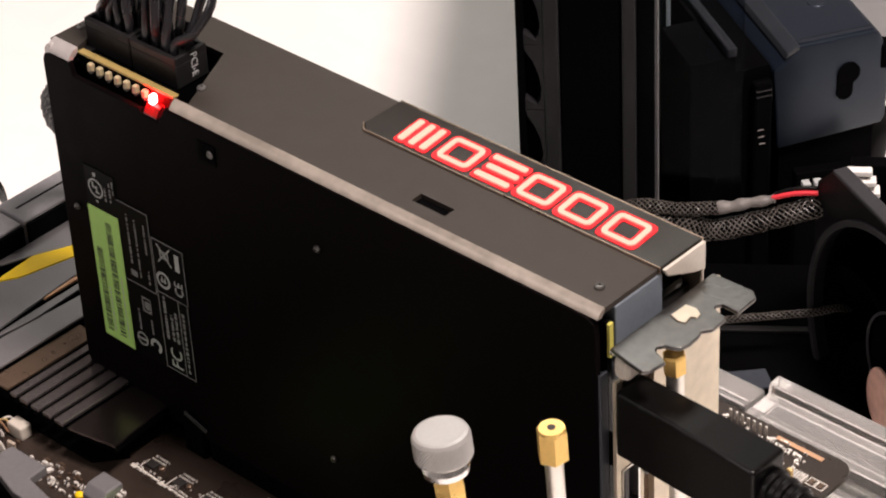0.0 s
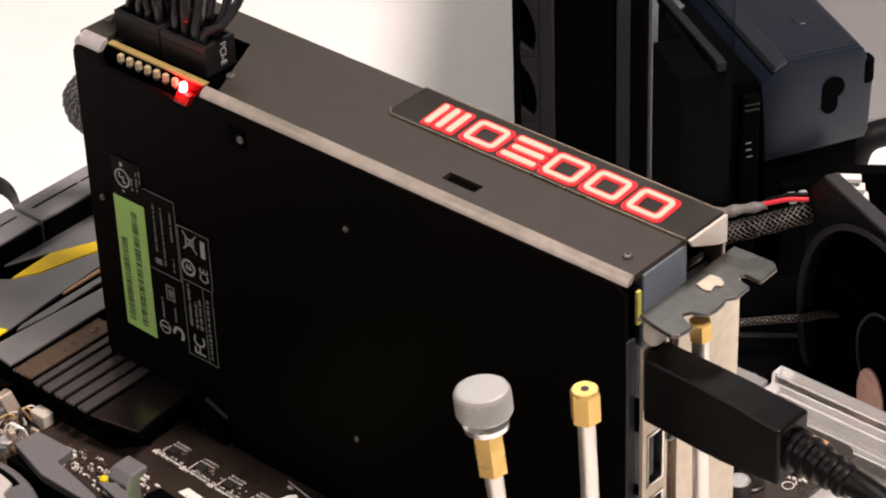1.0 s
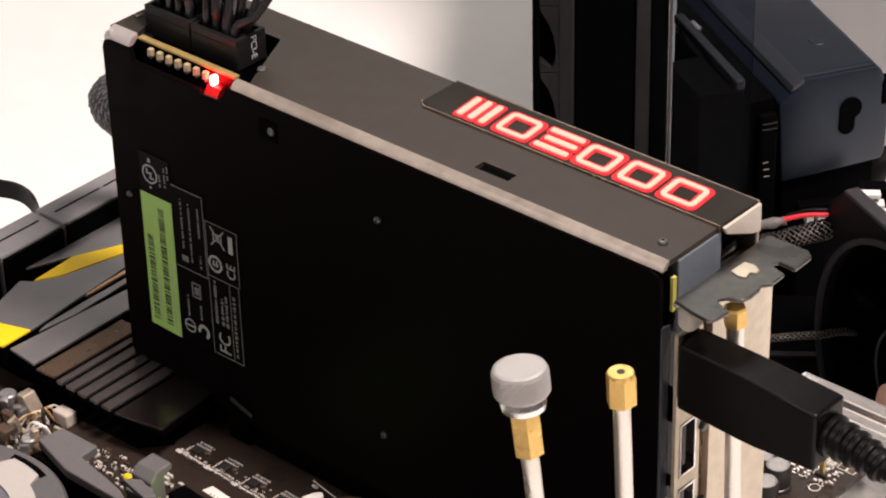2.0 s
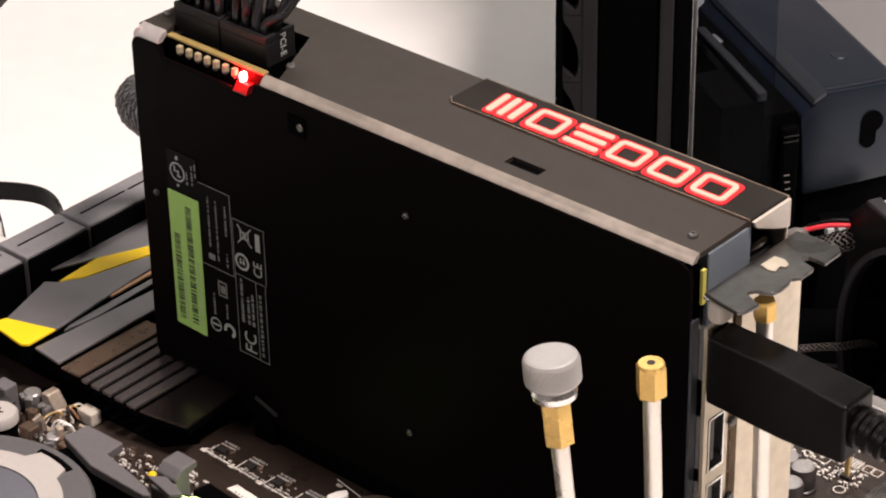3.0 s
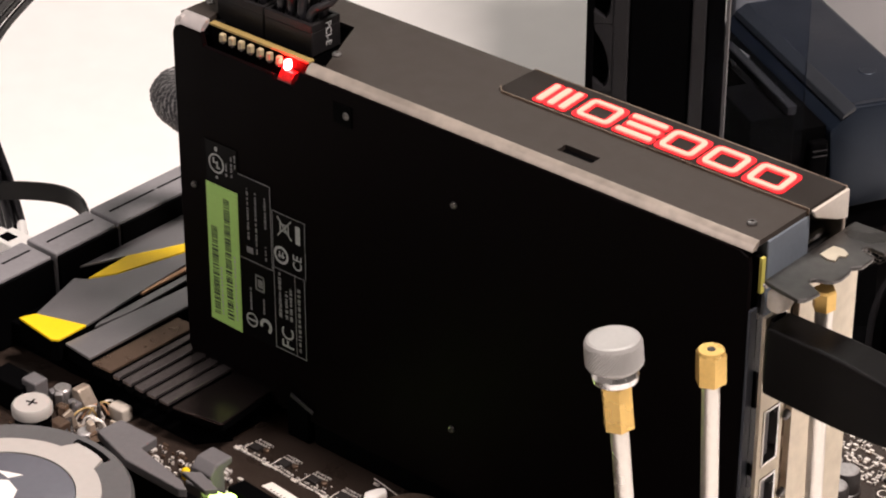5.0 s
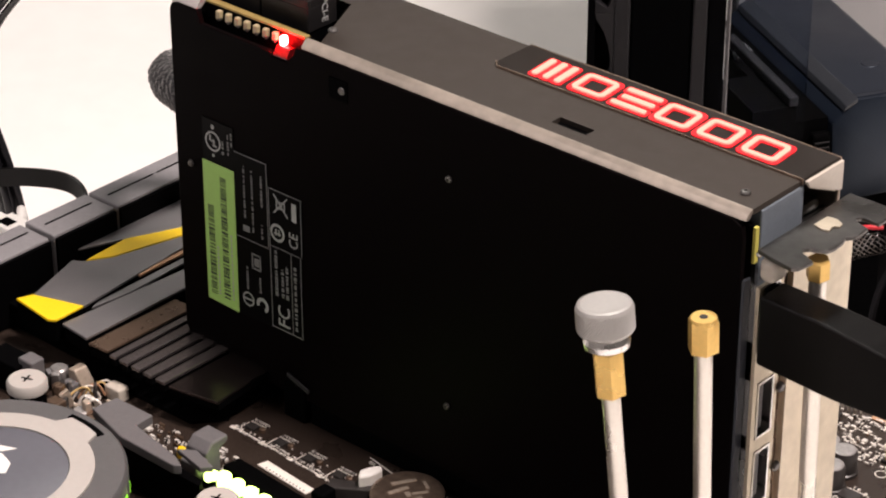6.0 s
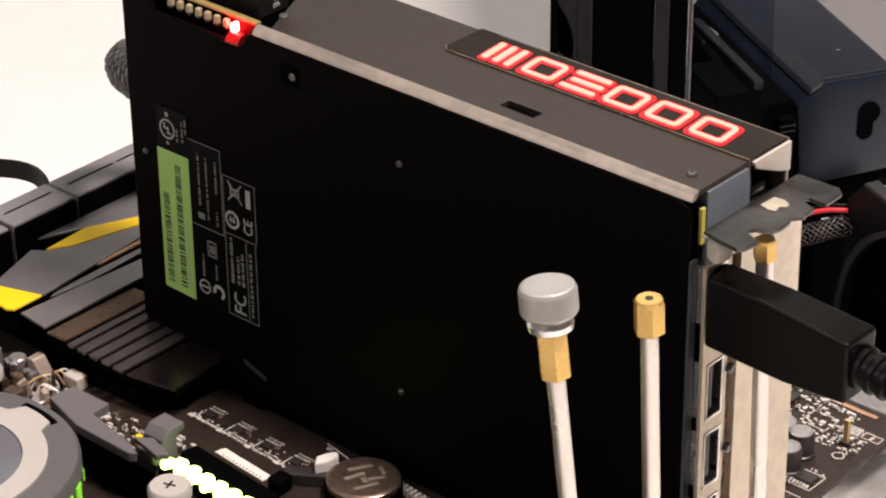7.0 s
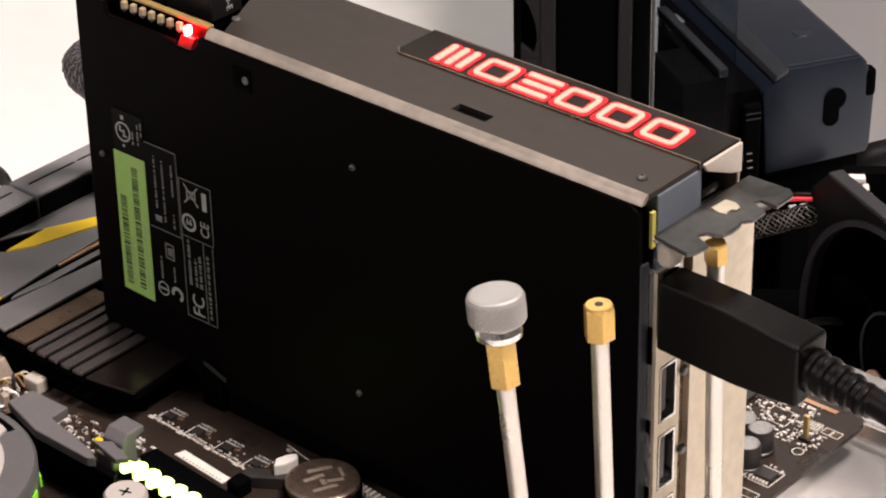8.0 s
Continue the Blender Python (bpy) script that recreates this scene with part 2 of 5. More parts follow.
def sweep(bm, points, radius, segs=10, steps=8, flat=None):
    """A tube along a smooth line. radius: a number or a function of 0..1; flat: (half width, half height) of a strap."""
    line = glide(points, steps)
    tmp = bmesh.new()
    rings = []
    up = Vector((0, 0, 1))
    for i, c in enumerate(line):
        d = (line[min(i + 1, len(line) - 1)] - line[max(i - 1, 0)]).normalized()
        side = d.cross(up)
        side = side.normalized() if side.length > 1e-4 else Vector((1, 0, 0))
        if i and side.dot(last) < 0:
            side = -side
        last = side
        top = side.cross(d).normalized()
        r = radius(i / (len(line) - 1)) if callable(radius) else radius
        if flat:
            ring = [c + side * flat[0] * a + top * flat[1] * b for a, b in ((-1, -1), (1, -1), (1, 1), (-1, 1))]
        else:
            ring = [c + r * (math.cos(2 * math.pi * k / segs) * side + math.sin(2 * math.pi * k / segs) * top) for k in range(segs)]
        rings.append([tmp.verts.new(q) for q in ring])
    for a, b in zip(rings, rings[1:]):
        for k in range(len(a)):
            tmp.faces.new((a[k], a[(k + 1) % len(a)], b[(k + 1) % len(a)], b[k]))
    tmp.faces.new(rings[0])
    tmp.faces.new(rings[-1])
    join(bm, tmp)
    return bm


def swept(*a, **k):
    return sweep(bm_new(), *a, **k)


def braided(points, radius, strands, pitch, thread, steps=8):
    """Crossing threads wound both ways round a smooth line, for a woven sleeve."""
    line = glide(points, steps)
    marks = [0.0]
    for a, b in zip(line, line[1:]):
        marks.append(marks[-1] + (b - a).length)
    n = max(8, int(marks[-1] / (pitch / 10)))
    verts, faces = [], []
    spine = []
    i = 0
    for k in range(n + 1):
        d = marks[-1] * k / n
        while i < len(line) - 2 and marks[i + 1] < d:
            i += 1
        c = line[i].lerp(line[i + 1], (d - marks[i]) / max(1e-9, marks[i + 1] - marks[i]))
        t = (line[i + 1] - line[i]).normalized()
        side = t.cross(Vector((0, 0, 1)))
        side = side.normalized() if side.length > 1e-4 else Vector((1, 0, 0))
        spine.append((c, side, side.cross(t), d))
    for way in (1, -1):
        for q in range(strands):
            base = len(verts)
            for k, (c, side, top, d) in enumerate(spine):
                a = 2 * math.pi * (q / strands + way * d / pitch)
                r = radius + thread * (0.5 + 0.5 * math.sin(strands * a * way + q))
                w = thread * 1.6 / radius
                for da, dr in ((-w, 0.0), (0.0, thread), (w, 0.0)):
                    verts.append(c + (r + dr) * (math.cos(a + da) * side + math.sin(a + da) * top))
                if k:
                    o = base + 3 * (k - 1)
                    faces += [(o, o + 1, o + 4, o + 3), (o + 1, o + 2, o + 5, o + 4)]
    return verts, faces


def woven(name, points, radius, strands, pitch, thread, material, parent, label):
    verts, faces = braided(points, radius, strands, pitch, thread)
    me = bpy.data.meshes.new(name)
    me.from_pydata([tuple(v) for v in verts], [], faces)
    me.materials.append(material)
    ob = new(name, me)
    ob.parent = parent
    return tagged(ob, label, kind="stuff")


def aim(a, b):
    """A frame at a whose z axis points to b."""
    a, b = Vector(a), Vector(b)
    return Matrix.Translation(a) @ (b - a).to_track_quat("Z", "Y").to_matrix().to_4x4()


# ---- room ----
def room():
    tagged(part("floor", boxed(-2.6, 2.6, -2.4, 2.8, -0.94, -0.89), FLOOR), "grey carpet floor under the work table", "floor", kind="structure")
    tagged(part("ceiling", boxed(-2.6, 2.6, -2.4, 2.8, 2.0, 2.05), WALL), "plain white ceiling", "ceiling", kind="structure")
    for name, b in (("wall_north", (-2.6, 2.6, 2.8, 2.9)), ("wall_south", (-2.6, 2.6, -2.5, -2.4)),
                    ("wall_east", (2.6, 2.7, -2.4, 2.8)), ("wall_west", (-2.7, -2.6, -2.4, 2.8))):
        tagged(part(name, boxed(*b, -0.89, 2.0), WALL), "plain off-white painted wall", "wall", kind="structure")
    t = thing("work_table", "large bright white laminate work table", "table")
    part("tabletop", boxed(-1.0, 0.9, -0.6, 1.2, -0.148, -0.118, 0.003), TABLE, t)
    for x in (-0.92, 0.82):
        for y in (-0.52, 1.12):
            part("leg", boxed(x - 0.03, x + 0.03, y - 0.03, y + 0.03, -0.89, -0.148, 0.003), STEEL, t)


room()


# ---- graphics card ----
def screw(parent, at, normal, r=0.0014, material=None):
    bm = lathed([(r, 0), (r, 0.0004), (r * 0.8, 0.0008), (r * 0.35, 0.0009), (r * 0.3, 0.0005)], 14, aim(at, Vector(at) + Vector(normal)))
    return part("screw", bm, material or CHROME, parent, "small bright screw head")


def graphics_card():
    card = thing("graphics_card", "black graphics card with nickel trim and red glowing emblem, standing upright", "graphics card")
    card.location.z = -0.005
    # backplate with a cut for the row of diodes
    outline = [(0.0028, 0.0140), (0.0, 0.0190), (0.0, 0.1195), (0.0009, 0.1215), (0.003, 0.1225), (0.0112, 0.1225), (0.0124, 0.1186), (0.0388, 0.1186), (0.0392, 0.1175), (0.0460, 0.1172), (0.0465, 0.1190), (0.0475, 0.1198), (0.0485, 0.1225),
               (0.1915, 0.1225), (0.1942, 0.1212), (0.1947, 0.118), (0.1947, 0.0135), (0.192, 0.0125), (0.0065, 0.0125)]
    bp = part("backplate", prismed(outline, 0.0, 0.0016, "y", 0.0003), PLATE, card, "matt black steel backplate")
    slot = part("cutout", boxed(0.0610, 0.0676, -0.0003, 0.0004, 0.1123, 0.1183, 0.0001), DARKEST, bp, "small dark opening")
    part("standoff", lathed([(0.0012, 0), (0.0012, 0.0003), (0.0009, 0.0006), (0.0004, 0.0005)], 16, aim((0.0656, 0.0, 0.1153), (0.0656, -1, 0.1153))), DULLSCREW, bp, "round dull standoff")
    for x, z in ((0.1033, 0.1025), (0.1025, 0.0335), (0.0060, 0.0740)):
        screw(bp, (x, -0.0001, z), (0, -1, 0), 0.0010, DULLSCREW)
    # board with its eight diodes
    board = part("circuit_board", boxed(0.004, 0.1950, 0.0036, 0.0054, 0.012, 0.1200), DARKEST, card, "black circuit board behind the backplate")
    part("board_edge", boxed(0.1950, 0.1958, 0.0036, 0.0050, 0.1105, 0.1200), FR4, board, "yellow-green board edge")
    part("board_crest", boxed(0.0112, 0.0490, 0.0036, 0.0054, 0.1201, 0.1238), DARKEST, board, "black board face behind the diodes")
    part("board_rim", boxed(0.0112, 0.0490, 0.0034, 0.0056, 0.1238, 0.1245, 0.0002), FR4TOP, board, "gold-brown board edge by the diodes")
    # lip painted red where the lit diode's light spills
    part("spill_lip", prismed([(0.0001, 0.1178), (0.0001, 0.1182), (0.0016, 0.1203), (0.0034, 0.1203), (0.0034, 0.1178)], 0.0402, 0.0452, "x"), REDSPILL, bp, "sloping lip coloured red for the diode's light")
    for i in range(8):
        x = 0.0172 + i * 0.00357
        if i == 7:
            part("diode", boxed(x - 0.0008, x + 0.0008, 0.0012, 0.0035, 0.1205, 0.1234, 0.0007, 3), LEDRED, board, "lit red diode")
        else:
            cell = part("diode", boxed(x - 0.0008, x + 0.0008, 0.0019, 0.0035, 0.1207, 0.1232, 0.0003), LEDOFF, board, "unlit cream diode")
            part("solder_foot", boxed(x + 0.0002, x + 0.0008, 0.0017, 0.0030, 0.1205, 0.1213, 0.0001), CHIP, cell, "dark diode foot")
    # inner body, left open at the power sockets and at the bracket end
    bm = boxed(0.001, 0.193, 0.0056, 0.0365, 0.013, 0.1120)
    box(bm, 0.0560, 0.1790, 0.0056, 0.0370, 0.1121, 0.1232)
    box(bm, 0.001, 0.0125, 0.0056, 0.0370, 0.1121, 0.1232)
    box(bm, 0.0126, 0.0559, 0.0270, 0.0370, 0.1121, 0.1232)
    part("shroud_body", bm, BODY, card)
    part("under_gap", boxed(0.002, 0.193, 0.0017, 0.0035, 0.013, 0.1166), DARKEST, card)
    # top skin with the notch over the power sockets and a slot
    for pts in ([(0.0008, 0.0030), (0.0105, 0.0030), (0.0085, 0.0110), (0.0085, 0.0265), (0.0012, 0.0265)],
                [(0.0012, 0.0265), (0.0975, 0.0265), (0.0975, 0.0380), (0.0012, 0.0380)],
                [(0.0552, 0.0030), (0.1305, 0.0030), (0.1305, 0.0225), (0.0992, 0.0225), (0.0975, 0.0240), (0.0975, 0.0265), (0.0440, 0.0265)],
                [(0.1305, 0.0108), (0.1415, 0.0108), (0.1415, 0.0225), (0.1305, 0.0225)],
                [(0.1305, 0.0030), (0.1415, 0.0030), (0.1415, 0.0072), (0.1305, 0.0072)],
                [(0.1415, 0.0030), (0.1950, 0.0030), (0.1950, 0.0225), (0.1415, 0.0225)]):
        part("top_skin", prismed(pts, 0.1235, 0.1250), TOPSKIN, card, "dark nickel top skin")
    part("slot_floor", boxed(0.1306, 0.1414, 0.0073, 0.0107, 0.1233, 0.1238), DARKEST, card, "dark slot")
    # nickel trim along the front upper edge, in two lengths
    def trim(x0, x1):
        bm = bm_new()
        prism(bm, [(0.0004, 0.1228), (0.0008, 0.1236), (0.0016, 0.1245), (0.0030, 0.12505), (0.0030, 0.1240), (0.0022, 0.1232), (0.0020, 0.1228)], x0, x1, "x")
        return smooth(part("edge_trim", bm, NICKEL, card, "bright nickel edge trim"), 60)
    smooth(part("edge_trim", prismed([(0.0002, 0.1221), (0.0008, 0.1235), (0.0022, 0.1248), (0.0040, 0.1253), (0.0040, 0.1240), (0.0017, 0.1222)], 0.0016, 0.0108, "x"), TRIMSILVER, card, "wide bright nickel trim at the corner"), 40)
    trim(0.0505, 0.1950)
    corner = bm_new()
    prism(corner, [(0.0030, 0.1250), (0.0014, 0.1243), (0.0004, 0.1228), (0.0002, 0.1200), (0.0020, 0.1212), (0.0030, 0.1216)], 0.0006, 0.0365, "y", 0.0004)
    part("corner_trim", corner, TRIMSILVER, card, "rounded nickel corner")
    part("back_wall", boxed(0.002, 0.1958, 0.0374, 0.0388, 0.030, 0.1240, 0.0005), NICKEL, card, "nickel side wall")
    # glossy emblem panel
    panel = part("emblem_panel", prismed([(0.1000, 0.0226), (0.1955, 0.0226), (0.1955, 0.0382), (0.0976, 0.0382), (0.0976, 0.0250)], 0.1236, 0.1254, "z", 0.0003), GLOSS, card, "glossy black emblem panel")
    part("panel_edge", prismed([(0.0996, 0.0222), (0.1955, 0.0222), (0.1955, 0.0226), (0.0998, 0.0226), (0.0976, 0.0248), (0.0973, 0.0246)], 0.1240, 0.1256), CELL, panel, "thin dull metal panel edge")
    part("panel_back_edge", boxed(0.0976, 0.1955, 0.0382, 0.0387, 0.1240, 0.1253), CELL, panel, "thin dull metal panel edge")

    # the emblem: six plain glowing shapes
    def lean(pts):
        return [(x - 0.10 * (y - 0.0301), y - 0.0007) for x, y in pts]

    def ring(cx, w):
        o = rounded(cx - w, cx + w, 0.0253, 0.0349, 0.0018, 4)
        i = rounded(cx - w + 0.0014, cx + w - 0.0014, 0.0267, 0.0335, 0.0007, 4)
        return lean(o), lean(i)

    def flat_ring(o, i, z):
        bm = bmesh.new()
        n = len(o)
        lay = [[bm.verts.new((x, y, h)) for x, y in pts] for pts, h in ((o, z), (i, z), (o, z - 0.0006), (i, z - 0.0006))]
        for k in range(n):
            j = (k + 1) % n
            bm.faces.new((lay[0][k], lay[0][j], lay[1][j], lay[1][k]))
            bm.faces.new((lay[2][k], lay[2][j], lay[0][j], lay[0][k]))
            bm.faces.new((lay[1][k], lay[1][j], lay[3][j], lay[3][k]))
        return bm

    def grown(pts, c, d):
        return [(x + d * (1 if x > c[0] else -1), y + d * (1 if y > c[1] else -1)) for x, y in pts]

    for cx in (0.1267, 0.1530, 0.1662, 0.1797):
        o, i = ring(cx, 0.0052)
        c = (cx, 0.0301)
        base = part("emblem_shape", flat_ring(grown(o, c, 0.0010), grown(i, c, -0.0009), 0.1256), REDGLOW, panel, "red glowing ring shape")
        part("emblem_core", flat_ring(o, i, 0.1260), PINKGLOW, base, "pale hot core")
    for cx, bars in ((0.1135, [(0.1088, 0.1106, 0.0252, 0.0350), (0.1125, 0.1143, 0.0252, 0.0350), (0.1162, 0.1180, 0.0252, 0.0350)]),
                     (0.1400, [(0.1346, 0.1454, 0.0252, 0.0270), (0.1354, 0.1454, 0.0292, 0.0310), (0.1346, 0.1454, 0.0332, 0.0350)])):
        for x0, x1, y0, y1 in bars:
            base = part("emblem_shape", prismed(lean(rounded(x0 - 0.0009, x1 + 0.0009, y0 - 0.0009, y1 + 0.0009, 0.0009, 3)), 0.1252, 0.1256), REDGLOW, panel, "red glowing bar shape")
            part("emblem_core", prismed(lean(rounded(x0, x1, y0, y1, 0.0005, 3)), 0.1254, 0.1260), PINKGLOW, base, "pale hot core")
    # bracket end
    part("edge_strip", boxed(0.1949, 0.1957, 0.0002, 0.0030, 0.0140, 0.1070, 0.0002), BOXDARK, card, "dark blue-grey edge strip")
    # opaque cream plate imitates light inside the panel's clear end
    part("panel_end", prismed([(0.0228, 0.1250), (0.0382, 0.1250), (0.0382, 0.1170), (0.0340, 0.1182), (0.0240, 0.1228)], 0.1957, 0.1966, "x", 0.0002), CREAM, panel, "opaque cream plate for the lit end of the emblem panel")
    part("end_cap", boxed(0.1790, 0.1953, 0.0064, 0.0236, 0.1040, 0.1234, 0.0004), SLATE, card, "slate grey end cap")
    part("end_block", boxed(0.1760, 0.1925, 0.0240, 0.0360, 0.1050, 0.1150, 0.0015), GLOSS, card, "glossy dark inner block")
    for x, y in ((0.1890, 0.0083), (0.0525, 0.0105), (0.0030, 0.0118)):
        screw(card, (x, y, 0.1250), (0, 0, 1), 0.0013, DULLSCREW)
    bracket(card)
    stickers(card)
    # power sockets
    for x in (0.0094, 0.0276):
        part("power_socket", boxed(x, x + 0.0170, 0.0078, 0.0210, 0.1121, 0.1225, 0.0005), DARKEST, card, "black eight-way power socket")
    return card


def bracket(card):
    bm = boxed(0.1985, 0.1995, 0.0012, 0.0028, 0.004, 0.1062)
    box(bm, 0.1985, 0.1995, 0.0098, 0.0112, 0.004, 0.1150)
    box(bm, 0.1985, 0.1995, 0.0152, 0.0402, 0.004, 0.1150)
    for y in (0.0102, 0.0154):
        box(bm, 0.1965, 0.1985, y, y + 0.0008, 0.007, 0.1060)
    for z0, z1 in ((0.004, 0.007), (0.1060, 0.1150)):
        box(bm, 0.1985, 0.1995, 0.0112, 0.0152, z0, z1)
    ports = [0.0975, 0.0710, 0.0512, 0.0314]
    z = 0.1062
    box(bm, 0.1985, 0.1995, 0.0070, 0.0098, 0.1062, 0.1150)
    for c in ports:
        box(bm, 0.1985, 0.1995, 0.0028, 0.0098, c + 0.0082, z)
        z = c - 0.0082
    box(bm, 0.1985, 0.1995, 0.0028, 0.0098, 0.004, z)
    plate = part("bracket", bm, STEEL, card, "cream-lit steel slot bracket")
    tab = [(0.1990, 0.0), (0.2040, -0.0012), (0.2100, -0.0022), (0.2112, -0.0008), (0.2120, 0.0040), (0.2096, 0.0050), (0.2076, 0.0058), (0.2069, 0.0072), (0.2078, 0.0086), (0.2100, 0.0092),
           (0.2114, 0.0102), (0.2120, 0.0130), (0.2117, 0.0167), (0.2110, 0.0183), (0.2126, 0.0205), (0.2124, 0.0258), (0.2100, 0.0264), (0.2082, 0.0270), (0.2076, 0.0282), (0.2084, 0.0294),
           (0.2108, 0.0293), (0.2132, 0.0292), (0.2130, 0.0362), (0.2108, 0.0382), (0.1990, 0.0378)]
    part("tab", prismed(tab, 0.1160, 0.1171, "z", 0.0003), TABSTEEL, plate, "polished fixing tab with screw notches")
    part("bend", boxed(0.1985, 0.1999, 0.0, 0.0378, 0.1150, 0.1162, 0.0003), CHROME, plate)
    # cream block in place of the bright highlight on the steel bend
    part("bend_highlight", boxed(0.1992, 0.2042, -0.0002, 0.0064, 0.1086, 0.1152, 0.0022, 4), CREAM, plate, "cream block painted as the bracket bend's highlight")
    part("tab_pad", prismed([(0.2020, 0.0182), (0.2022, 0.0236), (0.2050, 0.0240), (0.2072, 0.0228), (0.2074, 0.0212), (0.2060, 0.0206), (0.2066, 0.0180), (0.2046, 0.0174)], 0.1170, 0.1176, "z", 0.0002), STEEL, plate, "bright stamped pad on the tab")
    for c in ports:
        shell = boxed(0.1905, 0.1997, 0.0030, 0.0036, c - 0.0080, c + 0.0080)
        box(shell, 0.1905, 0.1997, 0.0090, 0.0096, c - 0.0080, c + 0.0080)
        box(shell, 0.1905, 0.1997, 0.0036, 0.0090, c - 0.0080, c - 0.0074)
        box(shell, 0.1905, 0.1997, 0.0036, 0.0090, c + 0.0074, c + 0.0080)
        port = part("video_port", shell, CHROME, plate, "steel display socket shell")
        part("socket_tongue", boxed(0.1905, 0.1985, 0.0056, 0.0069, c - 0.0060, c + 0.0060), PORT, port, "grey plastic tongue")
        part("socket_back", boxed(0.1897, 0.1906, 0.0030, 0.0096, c - 0.0080, c + 0.0080), DARKEST, port)
    # brown colour gives the recess its shade
    part("recess_shade", boxed(0.1955, 0.1975, 0.0108, 0.0154, 0.007, 0.106), SINKBROWN, plate, "brown strip painted for the shade in the bracket's recess")
    for c in (0.0742, 0.0512):
        part("hex_screw", lathed([(0.0015, 0), (0.0015, 0.0008), (0.0010, 0.0012)], 6, aim((0.1995, 0.0122, c), (0.21, 0.0122, c))), TABSTEEL, plate, "small dull bracket screw")


def letters(name, body, size, m, material, parent, label):
    """Flat lettering in the built-in font, as a mesh under its thing."""
    cu = bpy.data.curves.new(name, "FONT")
    cu.body, cu.size, cu.extrude = body, size, 0.00004
    ob = new(name, cu)
    me = bpy.data.meshes.new_from_object(ob.evaluated_get(bpy.context.evaluated_depsgraph_get()))
    bpy.data.objects.remove(ob)
    me.transform(m)
    me.materials.clear()
    me.materials.append(material)
    t = new(name, me)
    t.parent = parent
    t["label"] = label
    return t


def stickers(card):
    y0, y1 = -0.00022, 0.0
    lab = part("rating_label", prismed([(0.0112, 0.0905), (0.0235, 0.0905), (0.0235, 0.0838), (0.0362, 0.0838), (0.0362, 0.0770), (0.0494, 0.0770), (0.0486, 0.0324),
                                        (0.0230, 0.0318), (0.0108, 0.0320)], y0, y1, "y"), LABEL, card, "black stepped rating label with grey marks")
    grn = part("serial_label", prismed([(0.0108, 0.0771), (0.0233, 0.0771), (0.0231, 0.0318), (0.0106, 0.0322)], y0 - 0.00015, y0, "y"), GREEN, card, "light green serial label with two bar codes")
    rng = random.Random(4)
    for a, top, bot in ((0.0134, 0.0632, 0.0346), (0.0187, 0.0742, 0.0346)):
        z = bot
        while z < top:
            w = rng.choice((0.00025, 0.0004, 0.0007))
            part("bar", boxed(a - 0.0012, a + 0.0012, y0 - 0.00025, y0 - 0.00016, z, min(z + w, top)), INK, grn)
            z += w + rng.choice((0.0003, 0.0004, 0.0007))
    faded = bm_new()
    for a, top, bot in ((0.0156, 0.0500, 0.0350), (0.0212, 0.0560, 0.0350)):
        z = bot
        while z < top:
            w = rng.uniform(0.0003, 0.0009)
            box(faded, a - 0.0003, a + 0.0003, y0 - 0.00022, y0 - 0.00016, z, z + w)
            z += w + 0.0005
    part("serial_print", faded, PRINT, grn, "faded unreadable print")

    def bars(name, rows, label, material=PRINT):
        bm = bm_new()
        for x0, x1, z0, z1 in rows:
            box(bm, x0, x1, y0 - 0.00012, y0 - 0.00001, z0, z1)
        return part(name, bm, material, lab, label)

    # columns of small print run up the card: plain bars
    def column(rows, material, half=0.00035):
        small = []
        for x, z0, z1 in rows:
            z = z0
            while z < z1:
                w = rng.uniform(0.0004, 0.0015)
                q = rng.uniform(0.6, 1.0) * half
                small.append((x - q, x + q, z, min(z + w, z1)))
                z += w + rng.choice((0.00025, 0.0003, 0.0007))
        bars("small_print", small, "columns of unreadable small print", material)
    column(((0.0271, 0.0640, 0.0802), (0.0302, 0.0603, 0.0797), (0.0339, 0.0697, 0.0795), (0.0337, 0.0594, 0.0640), (0.0192, 0.0810, 0.0852), (0.0213, 0.0815, 0.0880), (0.0227, 0.0845, 0.0890),
            (0.0271, 0.0411, 0.0484), (0.0322, 0.0416, 0.0464)), FAINT)
    column(((0.0388, 0.0433, 0.0578), (0.0412, 0.0434, 0.0525), (0.0430, 0.0434, 0.0540), (0.0462, 0.0345, 0.0550)), FAINT, 0.00055)
    rules = [(0.0366, 0.0368, 0.0325, 0.0769), (0.0368, 0.0486, 0.0588, 0.0590), (0.0234, 0.0362, 0.0572, 0.0574), (0.0368, 0.0484, 0.0327, 0.0329), (0.0484, 0.0486, 0.0327, 0.0590),
             (0.0447, 0.0449, 0.0329, 0.0588), (0.0238, 0.0362, 0.0836, 0.0838), (0.0368, 0.0494, 0.0768, 0.0770), (0.0490, 0.0492, 0.0590, 0.0770), (0.0360, 0.0362, 0.0574, 0.0836)]
    bars("ruled_line", rules, "thin ruled lines", FAINT)
    bars("solid_mark", [(0.0456, 0.0473, 0.0694, 0.0750)], "solid grey bar")
    bars("solid_mark", [(0.0262, 0.0287, 0.0597, 0.0616)], "solid dim mark", FAINT)

    def loop(cx, cz, r, w, name="round_mark", a0=0, a1=360):
        bm = bmesh.new()
        n = 24
        seg = []
        for k in range(n + 1):
            a = radians(a0 + (a1 - a0) * k / n)
            seg.append([bm.verts.new((cx + rr * math.cos(a), y0 - 0.0001, cz + rr * math.sin(a))) for rr in (r - w, r)])
        for p, q in zip(seg, seg[1:]):
            bm.faces.new((p[0], p[1], q[1], q[0]))
        return part(name, bm, PRINT, lab, "round printed mark")
